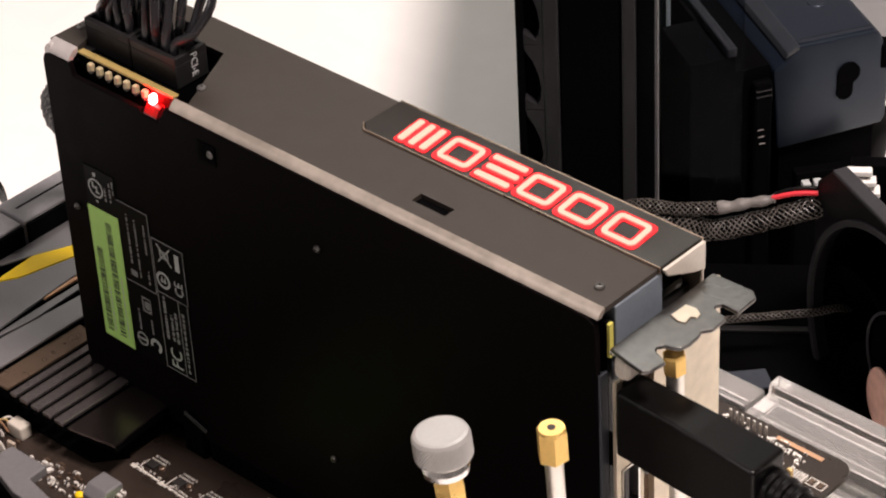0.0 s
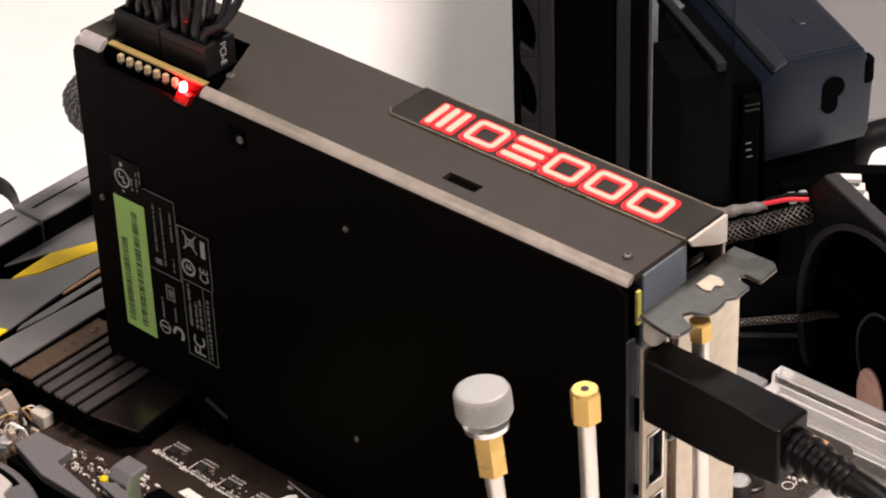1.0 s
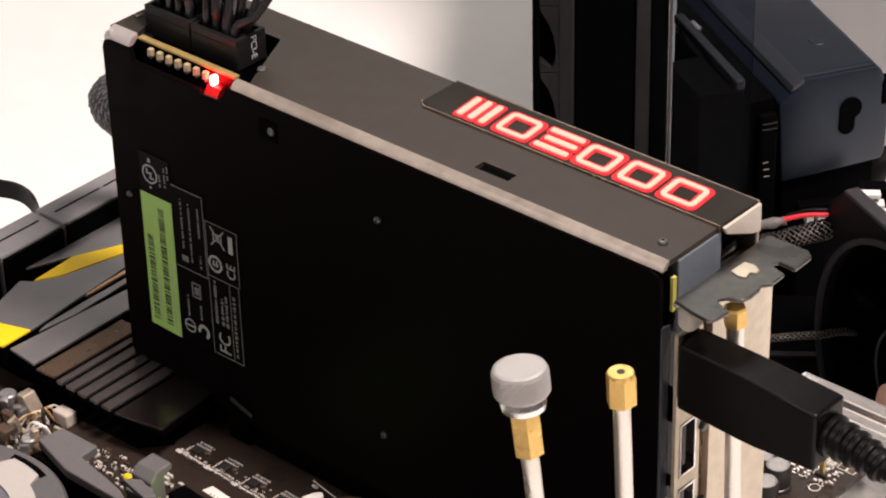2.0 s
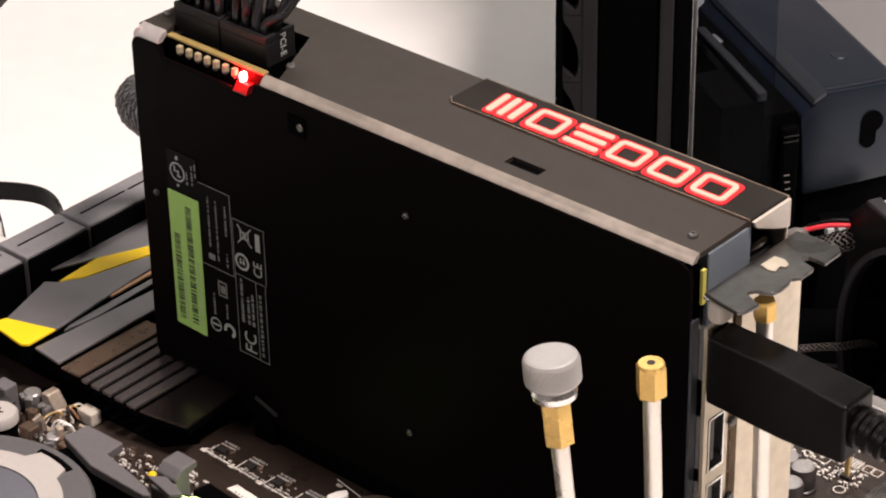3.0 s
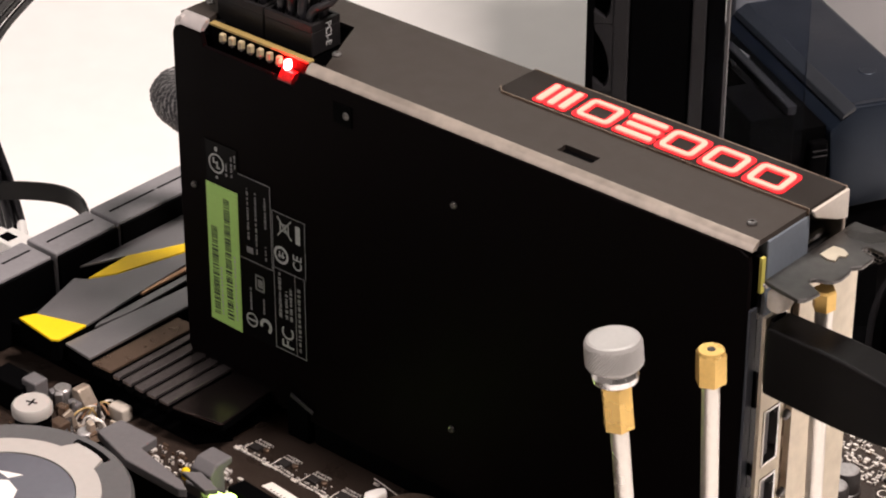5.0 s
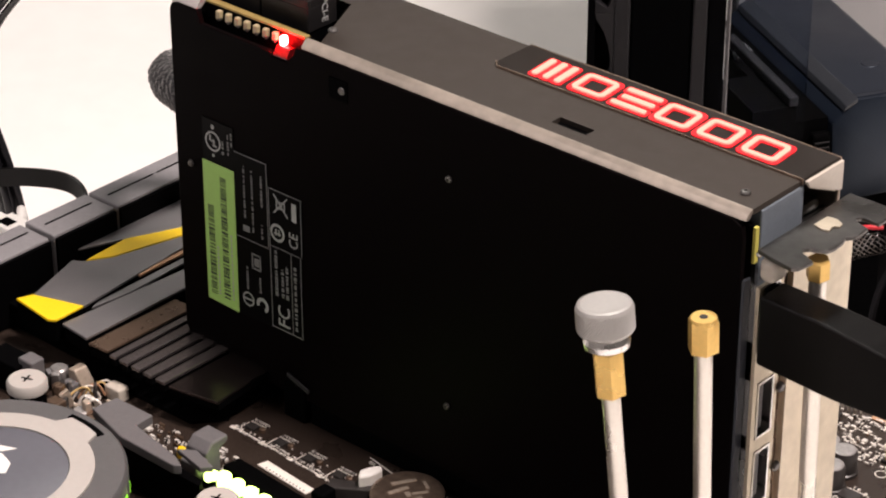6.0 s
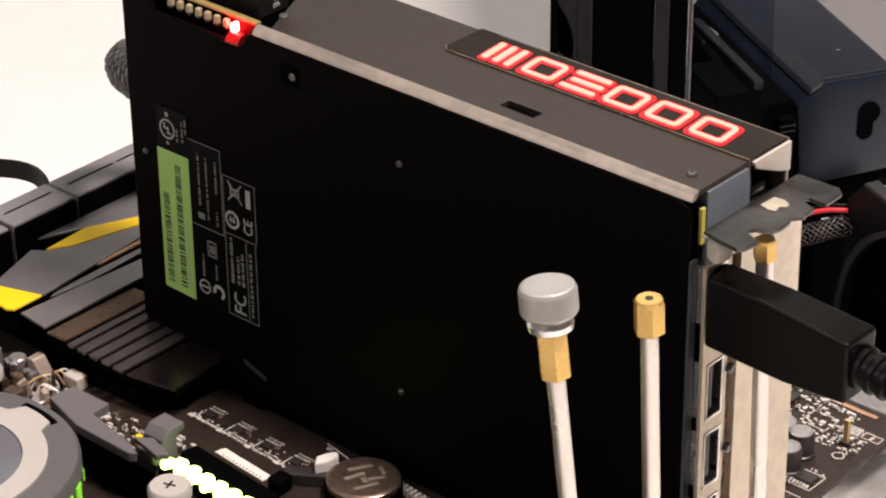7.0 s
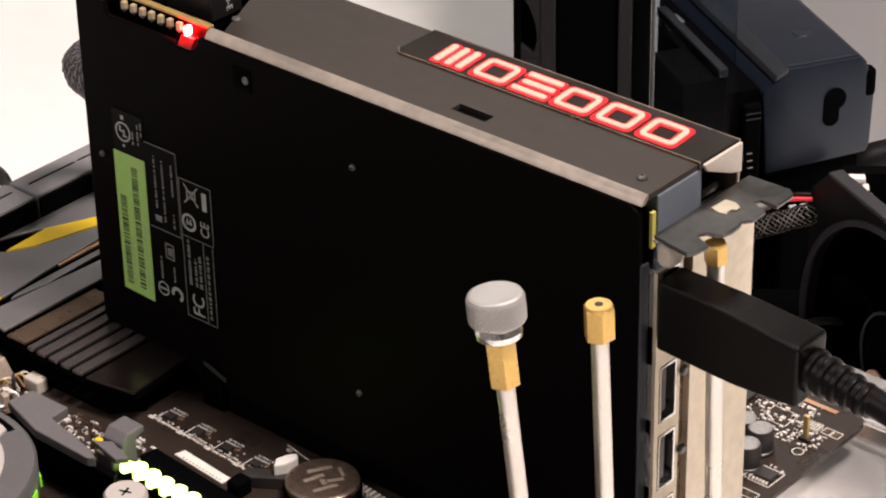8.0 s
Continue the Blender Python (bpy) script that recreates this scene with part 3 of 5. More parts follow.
    loop(0.0154, 0.0839, 0.0031, 0.0006)
    bars("round_mark_bar", [(0.0140, 0.0146, 0.0838, 0.0856), (0.0146, 0.0158, 0.0838, 0.0843), (0.0152, 0.0168, 0.0824, 0.0829), (0.0155, 0.0160, 0.0824, 0.0846), (0.0149, 0.0159, 0.0878, 0.0890), (0.0149, 0.0157, 0.0792, 0.0799)], "printed bars in a round mark")
    loop(0.0398, 0.0637, 0.0028, 0.0008)
    bars("round_mark_bar", [(0.0386, 0.0410, 0.0632, 0.0636), (0.0390, 0.0394, 0.0628, 0.0648), (0.0402, 0.0406, 0.0628, 0.0648)], "printed block in a round mark")
    loop(0.0272, 0.0378, 0.0023, 0.0005)
    bars("round_mark_bar", [(0.0252, 0.0292, 0.0375, 0.0380)], "printed bar in a round mark")
    loop(0.0328, 0.0378, 0.0024, 0.0011, a0=-60, a1=200)
    sq = []
    for x0, x1, z0, z1 in ((0.0291, 0.0327, 0.0485, 0.0536),):
        sq += [(x0, x1, z0, z0 + 0.0005), (x0, x1, z1 - 0.0005, z1), (x0, x0 + 0.0005, z0, z1), (x1 - 0.0005, x1, z0, z1), (x0 + 0.0010, x1 - 0.0008, z0 + 0.0012, z1 - 0.0014)]
    bars("square_mark", sq, "square printed mark", FAINT)
    # crossed-out bin pictogram as plain bars
    cross = bm_new()
    for a in (48, -48):
        box(cross, -0.0040, 0.0040, y0 - 0.00012, y0 - 0.00002, -0.0002, 0.0002, m=Matrix.Translation((0.0413, 0, 0.0727)) @ Matrix.Rotation(radians(a), 4, "Y"))
    for b in ((0.0396, 0.0400, 0.0712, 0.0742), (0.0400, 0.0428, 0.0715, 0.0719), (0.0400, 0.0428, 0.0735, 0.0739), (0.0426, 0.0430, 0.0715, 0.0739), (0.0408, 0.0420, 0.0722, 0.0732)):
        box(cross, b[0], b[1], y0 - 0.00012, y0 - 0.00002, b[2], b[3])
    part("bin_mark", cross, PRINT, lab, "crossed pictogram")

    # approval marks whose letters run up the card
    def upward(x, z, stretch=1.0):
        return Matrix(((0, -1, 0, x), (0, 0, -1, y0 - 0.00008), (stretch, 0, 0, z), (0, 0, 0, 1)))
    letters("approval_mark", "CE", 0.0048, upward(0.0476, 0.0608, 0.86), PRINT, lab, "printed approval mark")
    letters("approval_mark", "FC", 0.0066, upward(0.0436, 0.0337, 0.92), PRINT, lab, "large printed approval mark")


graphics_card()


# ---- power cables ----
def power_cable(x0, lettered):
    c = thing("power_cable", "black eight-way power plug with a bundle of black wires", "power cable", "graphics power cables")
    x1 = x0 + 0.0178
    bm = boxed(x0, x1, 0.0088, 0.0200, 0.1175, 0.1246, 0.0004)
    box(bm, x0, x1, 0.0088, 0.0101, 0.1244, 0.1268, 0.0003)
    box(bm, x0, x1, 0.0187, 0.0200, 0.1244, 0.1268, 0.0003)
    box(bm, x0, x0 + 0.0014, 0.0099, 0.0189, 0.1244, 0.1268, 0.0003)
    box(bm, x1 - 0.0014, x1, 0.0099, 0.0189, 0.1244, 0.1268, 0.0003)
    box(bm, x0 + 0.006, x0 + 0.011, 0.0200, 0.0218, 0.1176, 0.1256, 0.0004)
    plug = part("plug", bm, BODY, c, "black plastic plug housing")
    part("latch", boxed(x0 + 0.0060, x0 + 0.0110, 0.0220, 0.0230, 0.1190, 0.1285, 0.0004), BODY, plug, "black plug latch")
    rng = random.Random(int(x0 * 1e5))
    for i in range(4):
        for j in range(2):
            sx, sy = x0 + 0.0032 + i * 0.0038, 0.0120 + j * 0.0048
            o = Vector((rng.uniform(-0.008, 0.008), rng.uniform(-0.006, 0.006), rng.uniform(-0.006, 0.006)))
            pts = [(sx, sy, 0.1225), (sx + 0.0004, sy, 0.1290), (sx + 0.0022 + o.x * 0.45, sy + 0.0010 + o.y * 0.4, 0.1345 + o.z * 0.2), (sx + o.x * 0.8, sy + 0.006 + o.y * 0.8, 0.146 + o.z * 0.4),
                   Vector((0.020, 0.028, 0.160)) + o * 0.7, Vector((-0.030, 0.038, 0.150)) + o * 0.5, Vector((-0.088, 0.045, 0.1080)) + o * 0.5,
                   Vector((-0.1180, 0.045, 0.0800)) + o * 0.5, Vector((-0.1440, 0.045, 0.0510)) + o * 0.5, Vector((-0.1490, 0.045, 0.0250)) + o * 0.5, Vector((-0.1410, 0.045, 0.0035)) + o * 0.5,
                   Vector((-0.1355, 0.045, -0.0180)) + o * 0.5, Vector((-0.1370, 0.047, -0.0500)) + o * 0.4, Vector((-0.1500, 0.060, -0.1060)) + o * 0.4, Vector((-0.230, 0.100, -0.1135)) + o * 0.3]
            smooth(part("wire", swept(pts, 0.0013, 8, 6), WIREBLK, c, "black wire"), 60)
    if lettered:
        letters("lettering", "PCI-E", 0.0031, Matrix(((0, 0, 1, x1 + 0.0001), (0, 1, 0, 0.0142), (-1, 0, 0, 0.1262), (0, 0, 0, 1))), PRINT, plug, "grey moulded lettering")
    return c


power_cable(0.0090, False)
power_cable(0.0272, True)


def coolant_hose():
    h = thing("coolant_hose", "grey braided coolant hose bending out of the card's end", "hose")
    pts = [(0.004, 0.021, 0.0715), (-0.014, 0.022, 0.0725), (-0.029, 0.025, 0.0728), (-0.0385, 0.033, 0.0722), (-0.0375, 0.043, 0.0712), (-0.022, 0.054, 0.068),
           (0.0, 0.085, 0.040), (0.010, 0.130, -0.020), (0.0, 0.180, -0.085), (-0.016, 0.205, -0.090)]
    smooth(part("sleeve", swept(pts, 0.0053, 16, 8), FANGREY, h), 60)
    woven("braid", pts, 0.0051, 15, 0.030, 0.00032, BRAIDHOSE, h, "grey woven threads")
    part("fitting", lathed([(0.009, 0), (0.009, 0.006), (0.0078, 0.007)], 20, aim((0.0005, 0.0212, 0.0717), (-0.02, 0.0225, 0.0727))), BODY, h)


coolant_hose()


# ---- display cable ----
def display_cable():
    c = thing("display_cable", "black display cable plugged into the card's top socket", "cable")
    tmp = bmesh.new()
    rows = [(0.2005, -0.0004, 0.0094, 0.0815, 0.1002), (0.2180, -0.0012, 0.0092, 0.0812, 0.1002), (0.2240, -0.0014, 0.0094, 0.0812, 0.0998), (0.2410, -0.0012, 0.0106, 0.0820, 0.0978)]
    rings = []
    for x, y0, y1, z0, z1 in rows:
        rings.append([tmp.verts.new((x, a, b)) for a, b in ((y0, z0), (y1, z0), (y1, z1), (y0, z1))])
    for a, b in zip(rings, rings[1:]):
        for k in range(4):
            tmp.faces.new((a[k], a[(k + 1) % 4], b[(k + 1) % 4], b[k]))
    tmp.faces.new(rings[0])
    tmp.faces.new(rings[-1])
    bmesh.ops.recalc_face_normals(tmp, faces=tmp.faces)
    sharp = [e for e in tmp.edges if len(e.link_faces) == 2 and e.calc_face_angle() > 0.5]
    bmesh.ops.bevel(tmp, geom=sharp, offset=0.0009, segments=3, profile=0.5, affect="EDGES")
    bm = bm_new()
    join(bm, tmp)
    part("plug", bm, SOFTBLACK, c, "tapered black plug body")
    part("collar", boxed(0.1996, 0.2008, 0.0018, 0.0104, 0.0830, 0.0990, 0.0002), DULLSCREW, c, "dull metal plug collar")
    line = [Vector((0.2405, 0.0052, 0.0895)), Vector((0.2480, 0.0051, 0.0890)), Vector((0.2560, 0.0050, 0.0880)), Vector((0.2640, 0.0048, 0.0866)),
            Vector((0.2800, 0.0040, 0.0815)), Vector((0.3080, 0.0010, 0.0650)), Vector((0.3500, 0.0050, 0.0250)), Vector((0.3950, 0.0400, -0.0700)), Vector((0.4400, 0.1200, -0.1145)), Vector((0.5600, 0.2600, -0.1145))]
    rel = bm_new()
    for k in range(5):
        a = Vector((0.2408 + 0.0034 * k, 0.0052 - 0.0001 * k, 0.0895 - 0.0002 * k - 0.00006 * k * k))
        r = 0.0055 - 0.00030 * k
        lathe(rel, [(r * 0.86, 0), (r * 0.97, 0.0003), (r, 0.0010), (r * 0.97, 0.0019), (r * 0.84, 0.0023), (r * 0.82, 0.0035)], 18, aim(a, a + Vector((0.0034, -0.0001, -0.0002 - 0.00012 * k))))
    smooth(part("strain_relief", rel, SOFTBLACK, c, "ribbed rubber strain relief"), 40)
    smooth(part("cord", swept(line, 0.0034, 14, 8), SOFTBLACK, c, "round black cord"), 60)


display_cable()


# ---- pillars for the slot brackets ----
def pillar(top, base, capped, label, twist=0, nut_r=0.0037, bare=True):
    p = thing("bracket_pillar", label, "standoff pillar", "bracket pillars")
    top, base = Vector(top), Vector(base)
    d = (top - base).normalized()
    hexlen = 0.0120 if capped else 0.0086 if bare else 0.0056
    m = aim(base, top)
    ln = (top - base).length
    smooth(part("rod", lathed([(0.00215, 0), (0.00215, ln - hexlen)], 24, m), ROD, p, "satin nickel rod"), 40)
    nut = lathed([(nut_r - 0.0005, ln - hexlen), (nut_r, ln - hexlen + 0.0004), (nut_r, ln - 0.0005), (nut_r - 0.0004, ln)], 6, m @ Matrix.Rotation(radians(twist), 4, "Z"))
    if bare and not capped:
        inner = nut_r * 0.88
        lathe(nut, [(inner, ln - 0.0006), (inner, ln + 0.0001), (inner * 0.93, ln + 0.0005), (inner * 0.5, ln + 0.0005)], 28, m)
    nut_ob = part("hex_nut", nut, BRASS, p, "brass hexagon standoff")
    if bare and not capped:
        hole = lathed([(0.0010, ln + 0.0004), (0.0010, ln + 0.0006)], 16, m)
        part("thread_hole", hole, CHIP, nut_ob, "dark threaded hole")
    if capped:
        m = m @ Matrix.Rotation(radians(-3.0), 4, "Y")
        m = Matrix.Translation((top - d * ln) - m @ Vector((0, 0, ln)) + d * ln) @ m
        cap = lathed([(0.0042, ln + 0.0002), (0.0052, ln + 0.0007), (0.0054, ln + 0.0022), (0.0050, ln + 0.0034), (0.0038, ln + 0.0042)], 40, m)
        head = part("thumb_screw", cap, CHROME, p, "bright collar of a knurled thumb screw")
        bm = bmesh.new()
        n = 112
        prof = [(0.0050, 0.0040, 0), (0.0062, 0.0044, 0)] + [(0.0064, 0.0050 + 0.00041 * k, 1) for k in range(13)] + [(0.0064, 0.0104, 0), (0.0061, 0.0110, 0), (0.0054, 0.0112, 0)]
        rings = []
        for q, (r, h, k) in enumerate(prof):
            rings.append([bm.verts.new((
                (r + (0.0002 if k and (i + q) % 2 else 0)) * math.cos(2 * math.pi * i / n), (r + (0.0002 if k and (i + q) % 2 else 0)) * math.sin(2 * math.pi * i / n), ln + h)) for i in range(n)])
        for a, b in zip(rings, rings[1:]):
            for i in range(n):
                bm.faces.new((a[i], a[(i + 1) % n], b[(i + 1) % n], b[i]))
        bm.faces.new(rings[0])
        bm.faces.new(rings[-1])
        bm.transform(m)
        part("knurled_head", bm, KNURL, head, "knurled matt steel head")
    return p


pillar((0.1971, -0.0533, 0.1088), (0.2067, -0.0468, -0.0120), True, "nickel pillar with brass nut and knurled thumb screw on top", 12)
pillar((0.2021, -0.0244, 0.1054), (0.2059, -0.0222, -0.0120), False, "nickel pillar with bare brass hexagon nut on top", 20)
pillar((0.2086, 0.0113, 0.1086), (0.2086, 0.0160, -0.0120), False, "nickel pillar carrying the card's bracket tab", 15, 0.0029, False)


# ---- open bench tray ----
def bench():
    b = thing("acrylic_bench", "clear acrylic open test bench under the motherboard", "test bench")
    part("tray", boxed(-0.09, 0.235, -0.20, 0.124, -0.0180, -0.0120, 0.0006), ACRYLIC, b, "clear acrylic tray plate")
    rail = bm_new()
    prism(rail, [(0.1145, -0.0180), (0.1325, -0.0180), (0.1325, 0.0005), (0.1275, 0.0005), (0.1275, -0.0030), (0.1145, -0.0030)], 0.1510, 0.300, "x", 0.0006)
    part("rail", rail, ACRYLIC, b, "clear stepped acrylic rail")
    part("rail_block", boxed(0.060, 0.1490, 0.1195, 0.1290, -0.0180, -0.0040, 0.0006), ACRYLIC, b, "clear acrylic block")
    for x in (-0.10, 0.215):
        for y in (-0.18, 0.105):
            part("leg", lathed([(0.006, -0.118), (0.006, -0.018)], 20, Matrix.Translation((x, y, 0))), ACRYLIC, b, "clear acrylic leg")
    for x, y in ((-0.04, -0.17), (0.18, -0.17), (-0.04, 0.10), (0.18, 0.10), (0.05, -0.03), (0.18, -0.03), (0.2062, -0.0472), (0.2055, -0.0225), (0.2086, 0.0160)):
        part("standoff", lathed([(0.003, -0.0120), (0.003, -0.0018)], 6, Matrix.Translation((x, y, 0))), BRASS, b, "brass standoff")


bench()


# ---- motherboard ----
def motherboard():
    mb = thing("motherboard", "black motherboard with small soldered parts, lying flat", "motherboard")
    pts = [(-0.072, -0.188), (0.1935, -0.188), (0.1925, 0.107)] + [(0.1875 + 0.005 * math.cos(radians(a)), 0.1080 + 0.005 * math.sin(radians(a))) for a in (15, 30, 45, 60, 75, 90)] + [(-0.072, 0.1130)]
    board = part("board", prismed(pts, -0.0016, 0.0), PCB, mb, "black fibreglass board")
    edge = part("gold_edge", boxed(0.1675, 0.1835, 0.1088, 0.1104, 0.0, 0.00025), COPPER, mb, "copper edge strip")
    rng = random.Random(11)

    def smd(x, y, w, d, h, kind):
        bm = bm_new()
        if kind == 0:
            box(bm, x - w / 2, x - w / 4, y - d / 2, y + d / 2, 0, h)
            box(bm, x + w / 4, x + w / 2, y - d / 2, y + d / 2, 0, h)
            part("solder_end", bm, TIN, mb)
            part("resistor", boxed(x - w / 4, x + w / 4, y - d / 2, y + d / 2, 0, h * 0.95), CHIP, mb)
        else:
            part("capacitor_chip", boxed(x - w / 2, x + w / 2, y - d / 2, y + d / 2, 0, h, 0.0001), TIN if kind == 1 else SINKBROWN, mb)

    # row of components with its trace, beside the slot
    part("trace", prismed([(0.0335, -0.0153), (0.0755, -0.0173), (0.0755, -0.0168), (0.0335, -0.0148)], 0.0, 0.00012), SILK, mb, "light printed trace")
    for k in range(4):
        x = 0.0350 + 0.0118 * k
        y = -0.0152 - 0.0005 * k
        part("trace", prismed([(x + 0.0010, y - 0.0002), (x + 0.0013, y - 0.0002), (x + 0.0013, y + 0.0046), (x + 0.0010, y + 0.0046)], 0.0, 0.00013), SILK, mb, "light printed trace")
        part("trace_corner", prismed([(x - 0.0015, y - 0.0008), (x + 0.0008, y - 0.0010), (x - 0.0002, y + 0.0012)], 0.0, 0.00014), SILK, mb, "printed triangle")
        for j in range(20):
            smd(x + 0.0118 * j / 20 + rng.uniform(-0.0003, 0.0003), y + rng.choice((-0.0007, -0.0004, 0.0005, 0.0008)), rng.uniform(0.0005, 0.0009), rng.uniform(0.0004, 0.0006), rng.uniform(0.0003, 0.0006), rng.choice((0, 1, 1)))
        for j in range(6):
            smd(x + 0.0018 + 0.0010 * j, y + 0.0053, 0.0006, rng.uniform(0.0005, 0.0008), 0.0005, 1)
            smd(x + 0.0020 + 0.0010 * j, y + 0.0066, 0.0006, rng.uniform(0.0004, 0.0008), 0.0005, rng.choice((0, 1)))
        for j in range(7):
            smd(x + rng.uniform(0.000, 0.011), y + rng.uniform(0.0014, 0.0048), rng.uniform(0.0004, 0.0007), 0.0004, 0.0004, rng.choice((0, 1)))
        part("driver_chip", boxed(x + 0.0022, x + 0.0058, y + 0.0017, y + 0.0044, 0.0, 0.0009, 0.0002), CHIP, mb, "small black chip")
        part("round_inductor", lathed([(0.0010, 0), (0.0010, 0.0010), (0.0007, 0.0012)], 12, Matrix.Translation((x + 0.0075, y + 0.0036, 0))), SINKBROWN, mb)
    strip = part("white_strip", prismed([(0.0535, -0.0246), (0.0738, -0.0262), (0.0742, -0.0230), (0.0545, -0.0214)], 0.0, 0.0003), SILK, mb, "white printed strip with ticks")
    ticks = bm_new()
    for k in range(12):
        box(ticks, 0.0566 + k * 0.0014, 0.0570 + k * 0.0014, -0.02455 - 0.0001 * k, -0.0240 - 0.0001 * k, 0.0003, 0.00036)
    part("tick", ticks, INK, strip)
    part("thin_line", prismed([(0.0745, -0.0012), (0.0915, -0.0042), (0.0915, -0.0039), (0.0745, -0.0009)], 0, 0.0002), SILK, mb, "thin printed line")
    part("thin_line", boxed(0.0905, 0.0909, -0.0120, -0.0042, 0, 0.0002), SILK, mb, "thin printed line")
    smd(0.0772, -0.0030, 0.0020, 0.0009, 0.0006, 1)
    part("end_block", prismed([(0.0790, -0.0240), (0.0925, -0.0150), (0.0905, -0.0120), (0.0770, -0.0195)], 0.0, 0.0038, "z", 0.0004), CHIP, mb, "glossy dark connector end")
    part("end_block", boxed(0.0785, 0.0830, -0.0290, -0.0235, 0.0, 0.0050, 0.0006), DARKEST, mb, "black connector end")
    # scattered parts by the cooler
    for x0, x1, y0, y1, n in ((0.012, 0.030, -0.037, -0.028, 46), (-0.014, 0.012, -0.054, -0.030, 90), (0.042, 0.050, -0.034, -0.026, 14), (-0.05, -0.02, -0.062, -0.034, 50), (0.030, 0.048, -0.033, -0.024, 16)):
        for k in range(n):
            smd(rng.uniform(x0, x1), rng.uniform(y0, y1), rng.uniform(0.0007, 0.0020), rng.uniform(0.0005, 0.0011), rng.uniform(0.0004, 0.0012), rng.choice((0, 0, 1, 1, 2)))
    # taller parts in that corner
    for x, y, w, d, h, m in ((-0.0015, -0.0270, 0.0062, 0.0042, 0.0045, CREAM), (-0.008, -0.0445, 0.0050, 0.0040, 0.0050, SINKBROWN), (-0.0125, -0.0400, 0.0022, 0.0026, 0.0066, SINKBROWN),
                             (-0.017, -0.0455, 0.0050, 0.0050, 0.0100, CHIP), (-0.022, -0.0410, 0.0060, 0.0050, 0.0120, PORT), (-0.030, -0.0420, 0.0140, 0.0080, 0.0100, DARKEST),
                             (-0.013, -0.0345, 0.0045, 0.0030, 0.0045, PORT), (0.0060, -0.0430, 0.0040, 0.0030, 0.0040, SINKBROWN)):
        part("component_block", boxed(x - w / 2, x + w / 2, y - d / 2, y + d / 2, 0, h, 0.0005), m, mb, "small soldered block")
    for x, y, r, h in ((-0.0190, -0.0335, 0.0027, 0.0066), (0.0000, -0.0420, 0.0024, 0.0040)):
        smooth(part("tin_capacitor", lathed([(r, 0), (r, h - 0.0004), (r * 0.85, h)], 20, Matrix.Translation((x, y, 0))), CANTOP, mb, "dull tin capacitor"), 40)
    part("ramp_block", prismed([(-0.0156, 0.0), (-0.0156, 0.0072), (-0.0128, 0.0074), (-0.0096, 0.0030), (-0.0096, 0.0)], -0.0330, -0.0282, "y", 0.0004), STAMP, mb, "beige sloping block")
    for k in range(5):
        y = -0.0368 + 0.0017 * k
        smooth(part("bare_wire", swept([(-0.0098 + 0.0006 * k, y - 0.0024, 0.0012), (-0.0088 + 0.0005 * k, y, 0.0040), (-0.0068 + 0.0004 * k, y + 0.0030, 0.0046), (-0.0040 + 0.0002 * k, y + 0.0038, 0.0014)], 0.00032, 6, 6), (BRASSPIN, TIN, COPPER)[k % 3], mb, "thin bright wire"), 60)
    for k in range(3):
        smooth(part("bare_wire", swept([(-0.0050 + 0.0016 * k, -0.0392, 0.0010), (-0.0044 + 0.0016 * k, -0.0376, 0.0042), (-0.0020 + 0.0014 * k, -0.0362, 0.0044), (0.0004 + 0.0012 * k, -0.0358, 0.0008)], 0.00045, 6, 6), TIN, mb, "thin bright wire"), 60)

    # black slab laid on the board as the heat sink's shadow
    part("under_shade", prismed([(-0.0264, -0.0300), (-0.0187, -0.0150), (0.0242, -0.0095), (0.0316, -0.0140), (0.0245, -0.0226), (0.0145, -0.0228), (-0.0003, -0.0232)], 0.0, 0.0014, "z", 0.0003), DARKEST, mb, "black slab for the shadow under the heat sink's edge")
    # irregular soldered bits in the same corner
    for k in range(26):
        x, y = rng.uniform(-0.022, 0.010), rng.uniform(-0.0475, -0.0315)
        w, d, h = rng.uniform(0.0012, 0.0036), rng.uniform(0.0010, 0.0026), rng.uniform(0.0018, 0.0066)
        turn = Matrix.Translation((x, y, 0)) @ Matrix.Rotation(rng.uniform(0, 3.14), 4, "Z") @ Matrix.Rotation(rng.uniform(-0.35, 0.35), 4, "Y")
        part("component_block", boxed(-w / 2, w / 2, -d / 2, d / 2, -0.0004, h, 0.0003, m=turn), (SINKBROWN, CANTOP, CHIP, STAMP, CHIP, PORT)[k % 6], mb, "small soldered block")
    part("yellow_jumper", lathed([(0.0013, 0), (0.0013, 0.0025), (0.0008, 0.003)], 12, Matrix.Translation((0.0345, -0.0355, 0))), YELLOW, mb, "yellow dot")
    for k in range(9):
        a = 2 * math.pi * k / 9
        smd(0.0345 + 0.0035 * math.cos(a), -0.0355 + 0.0030 * math.sin(a), 0.0009, 0.0007, 0.0008, 1)
    # the corner beyond the card
    for x, y in ((0.1773, 0.0806), (0.1710, 0.0818), (0.1790, 0.0722)):
        can = part("can_capacitor", lathed([(0.0042, 0), (0.0042, 0.0010), (0.0038, 0.0013), (0.0038, 0.0068), (0.0034, 0.0075)], 24, Matrix.Translation((x, y, 0))), CHIP, mb, "black-sleeved capacitor can")
        smooth(can, 40)
        part("can_top", lathed([(0.0033, 0.0074), (0.0033, 0.0077), (0.0026, 0.0079)], 24, Matrix.Translation((x, y, 0))), CANTOP, can, "dull aluminium capacitor top")
    part("pin_header", boxed(0.1833, 0.1850, 0.0923, 0.0936, 0.0, 0.0082, 0.0003), BRASSPIN, mb, "gold pin header")
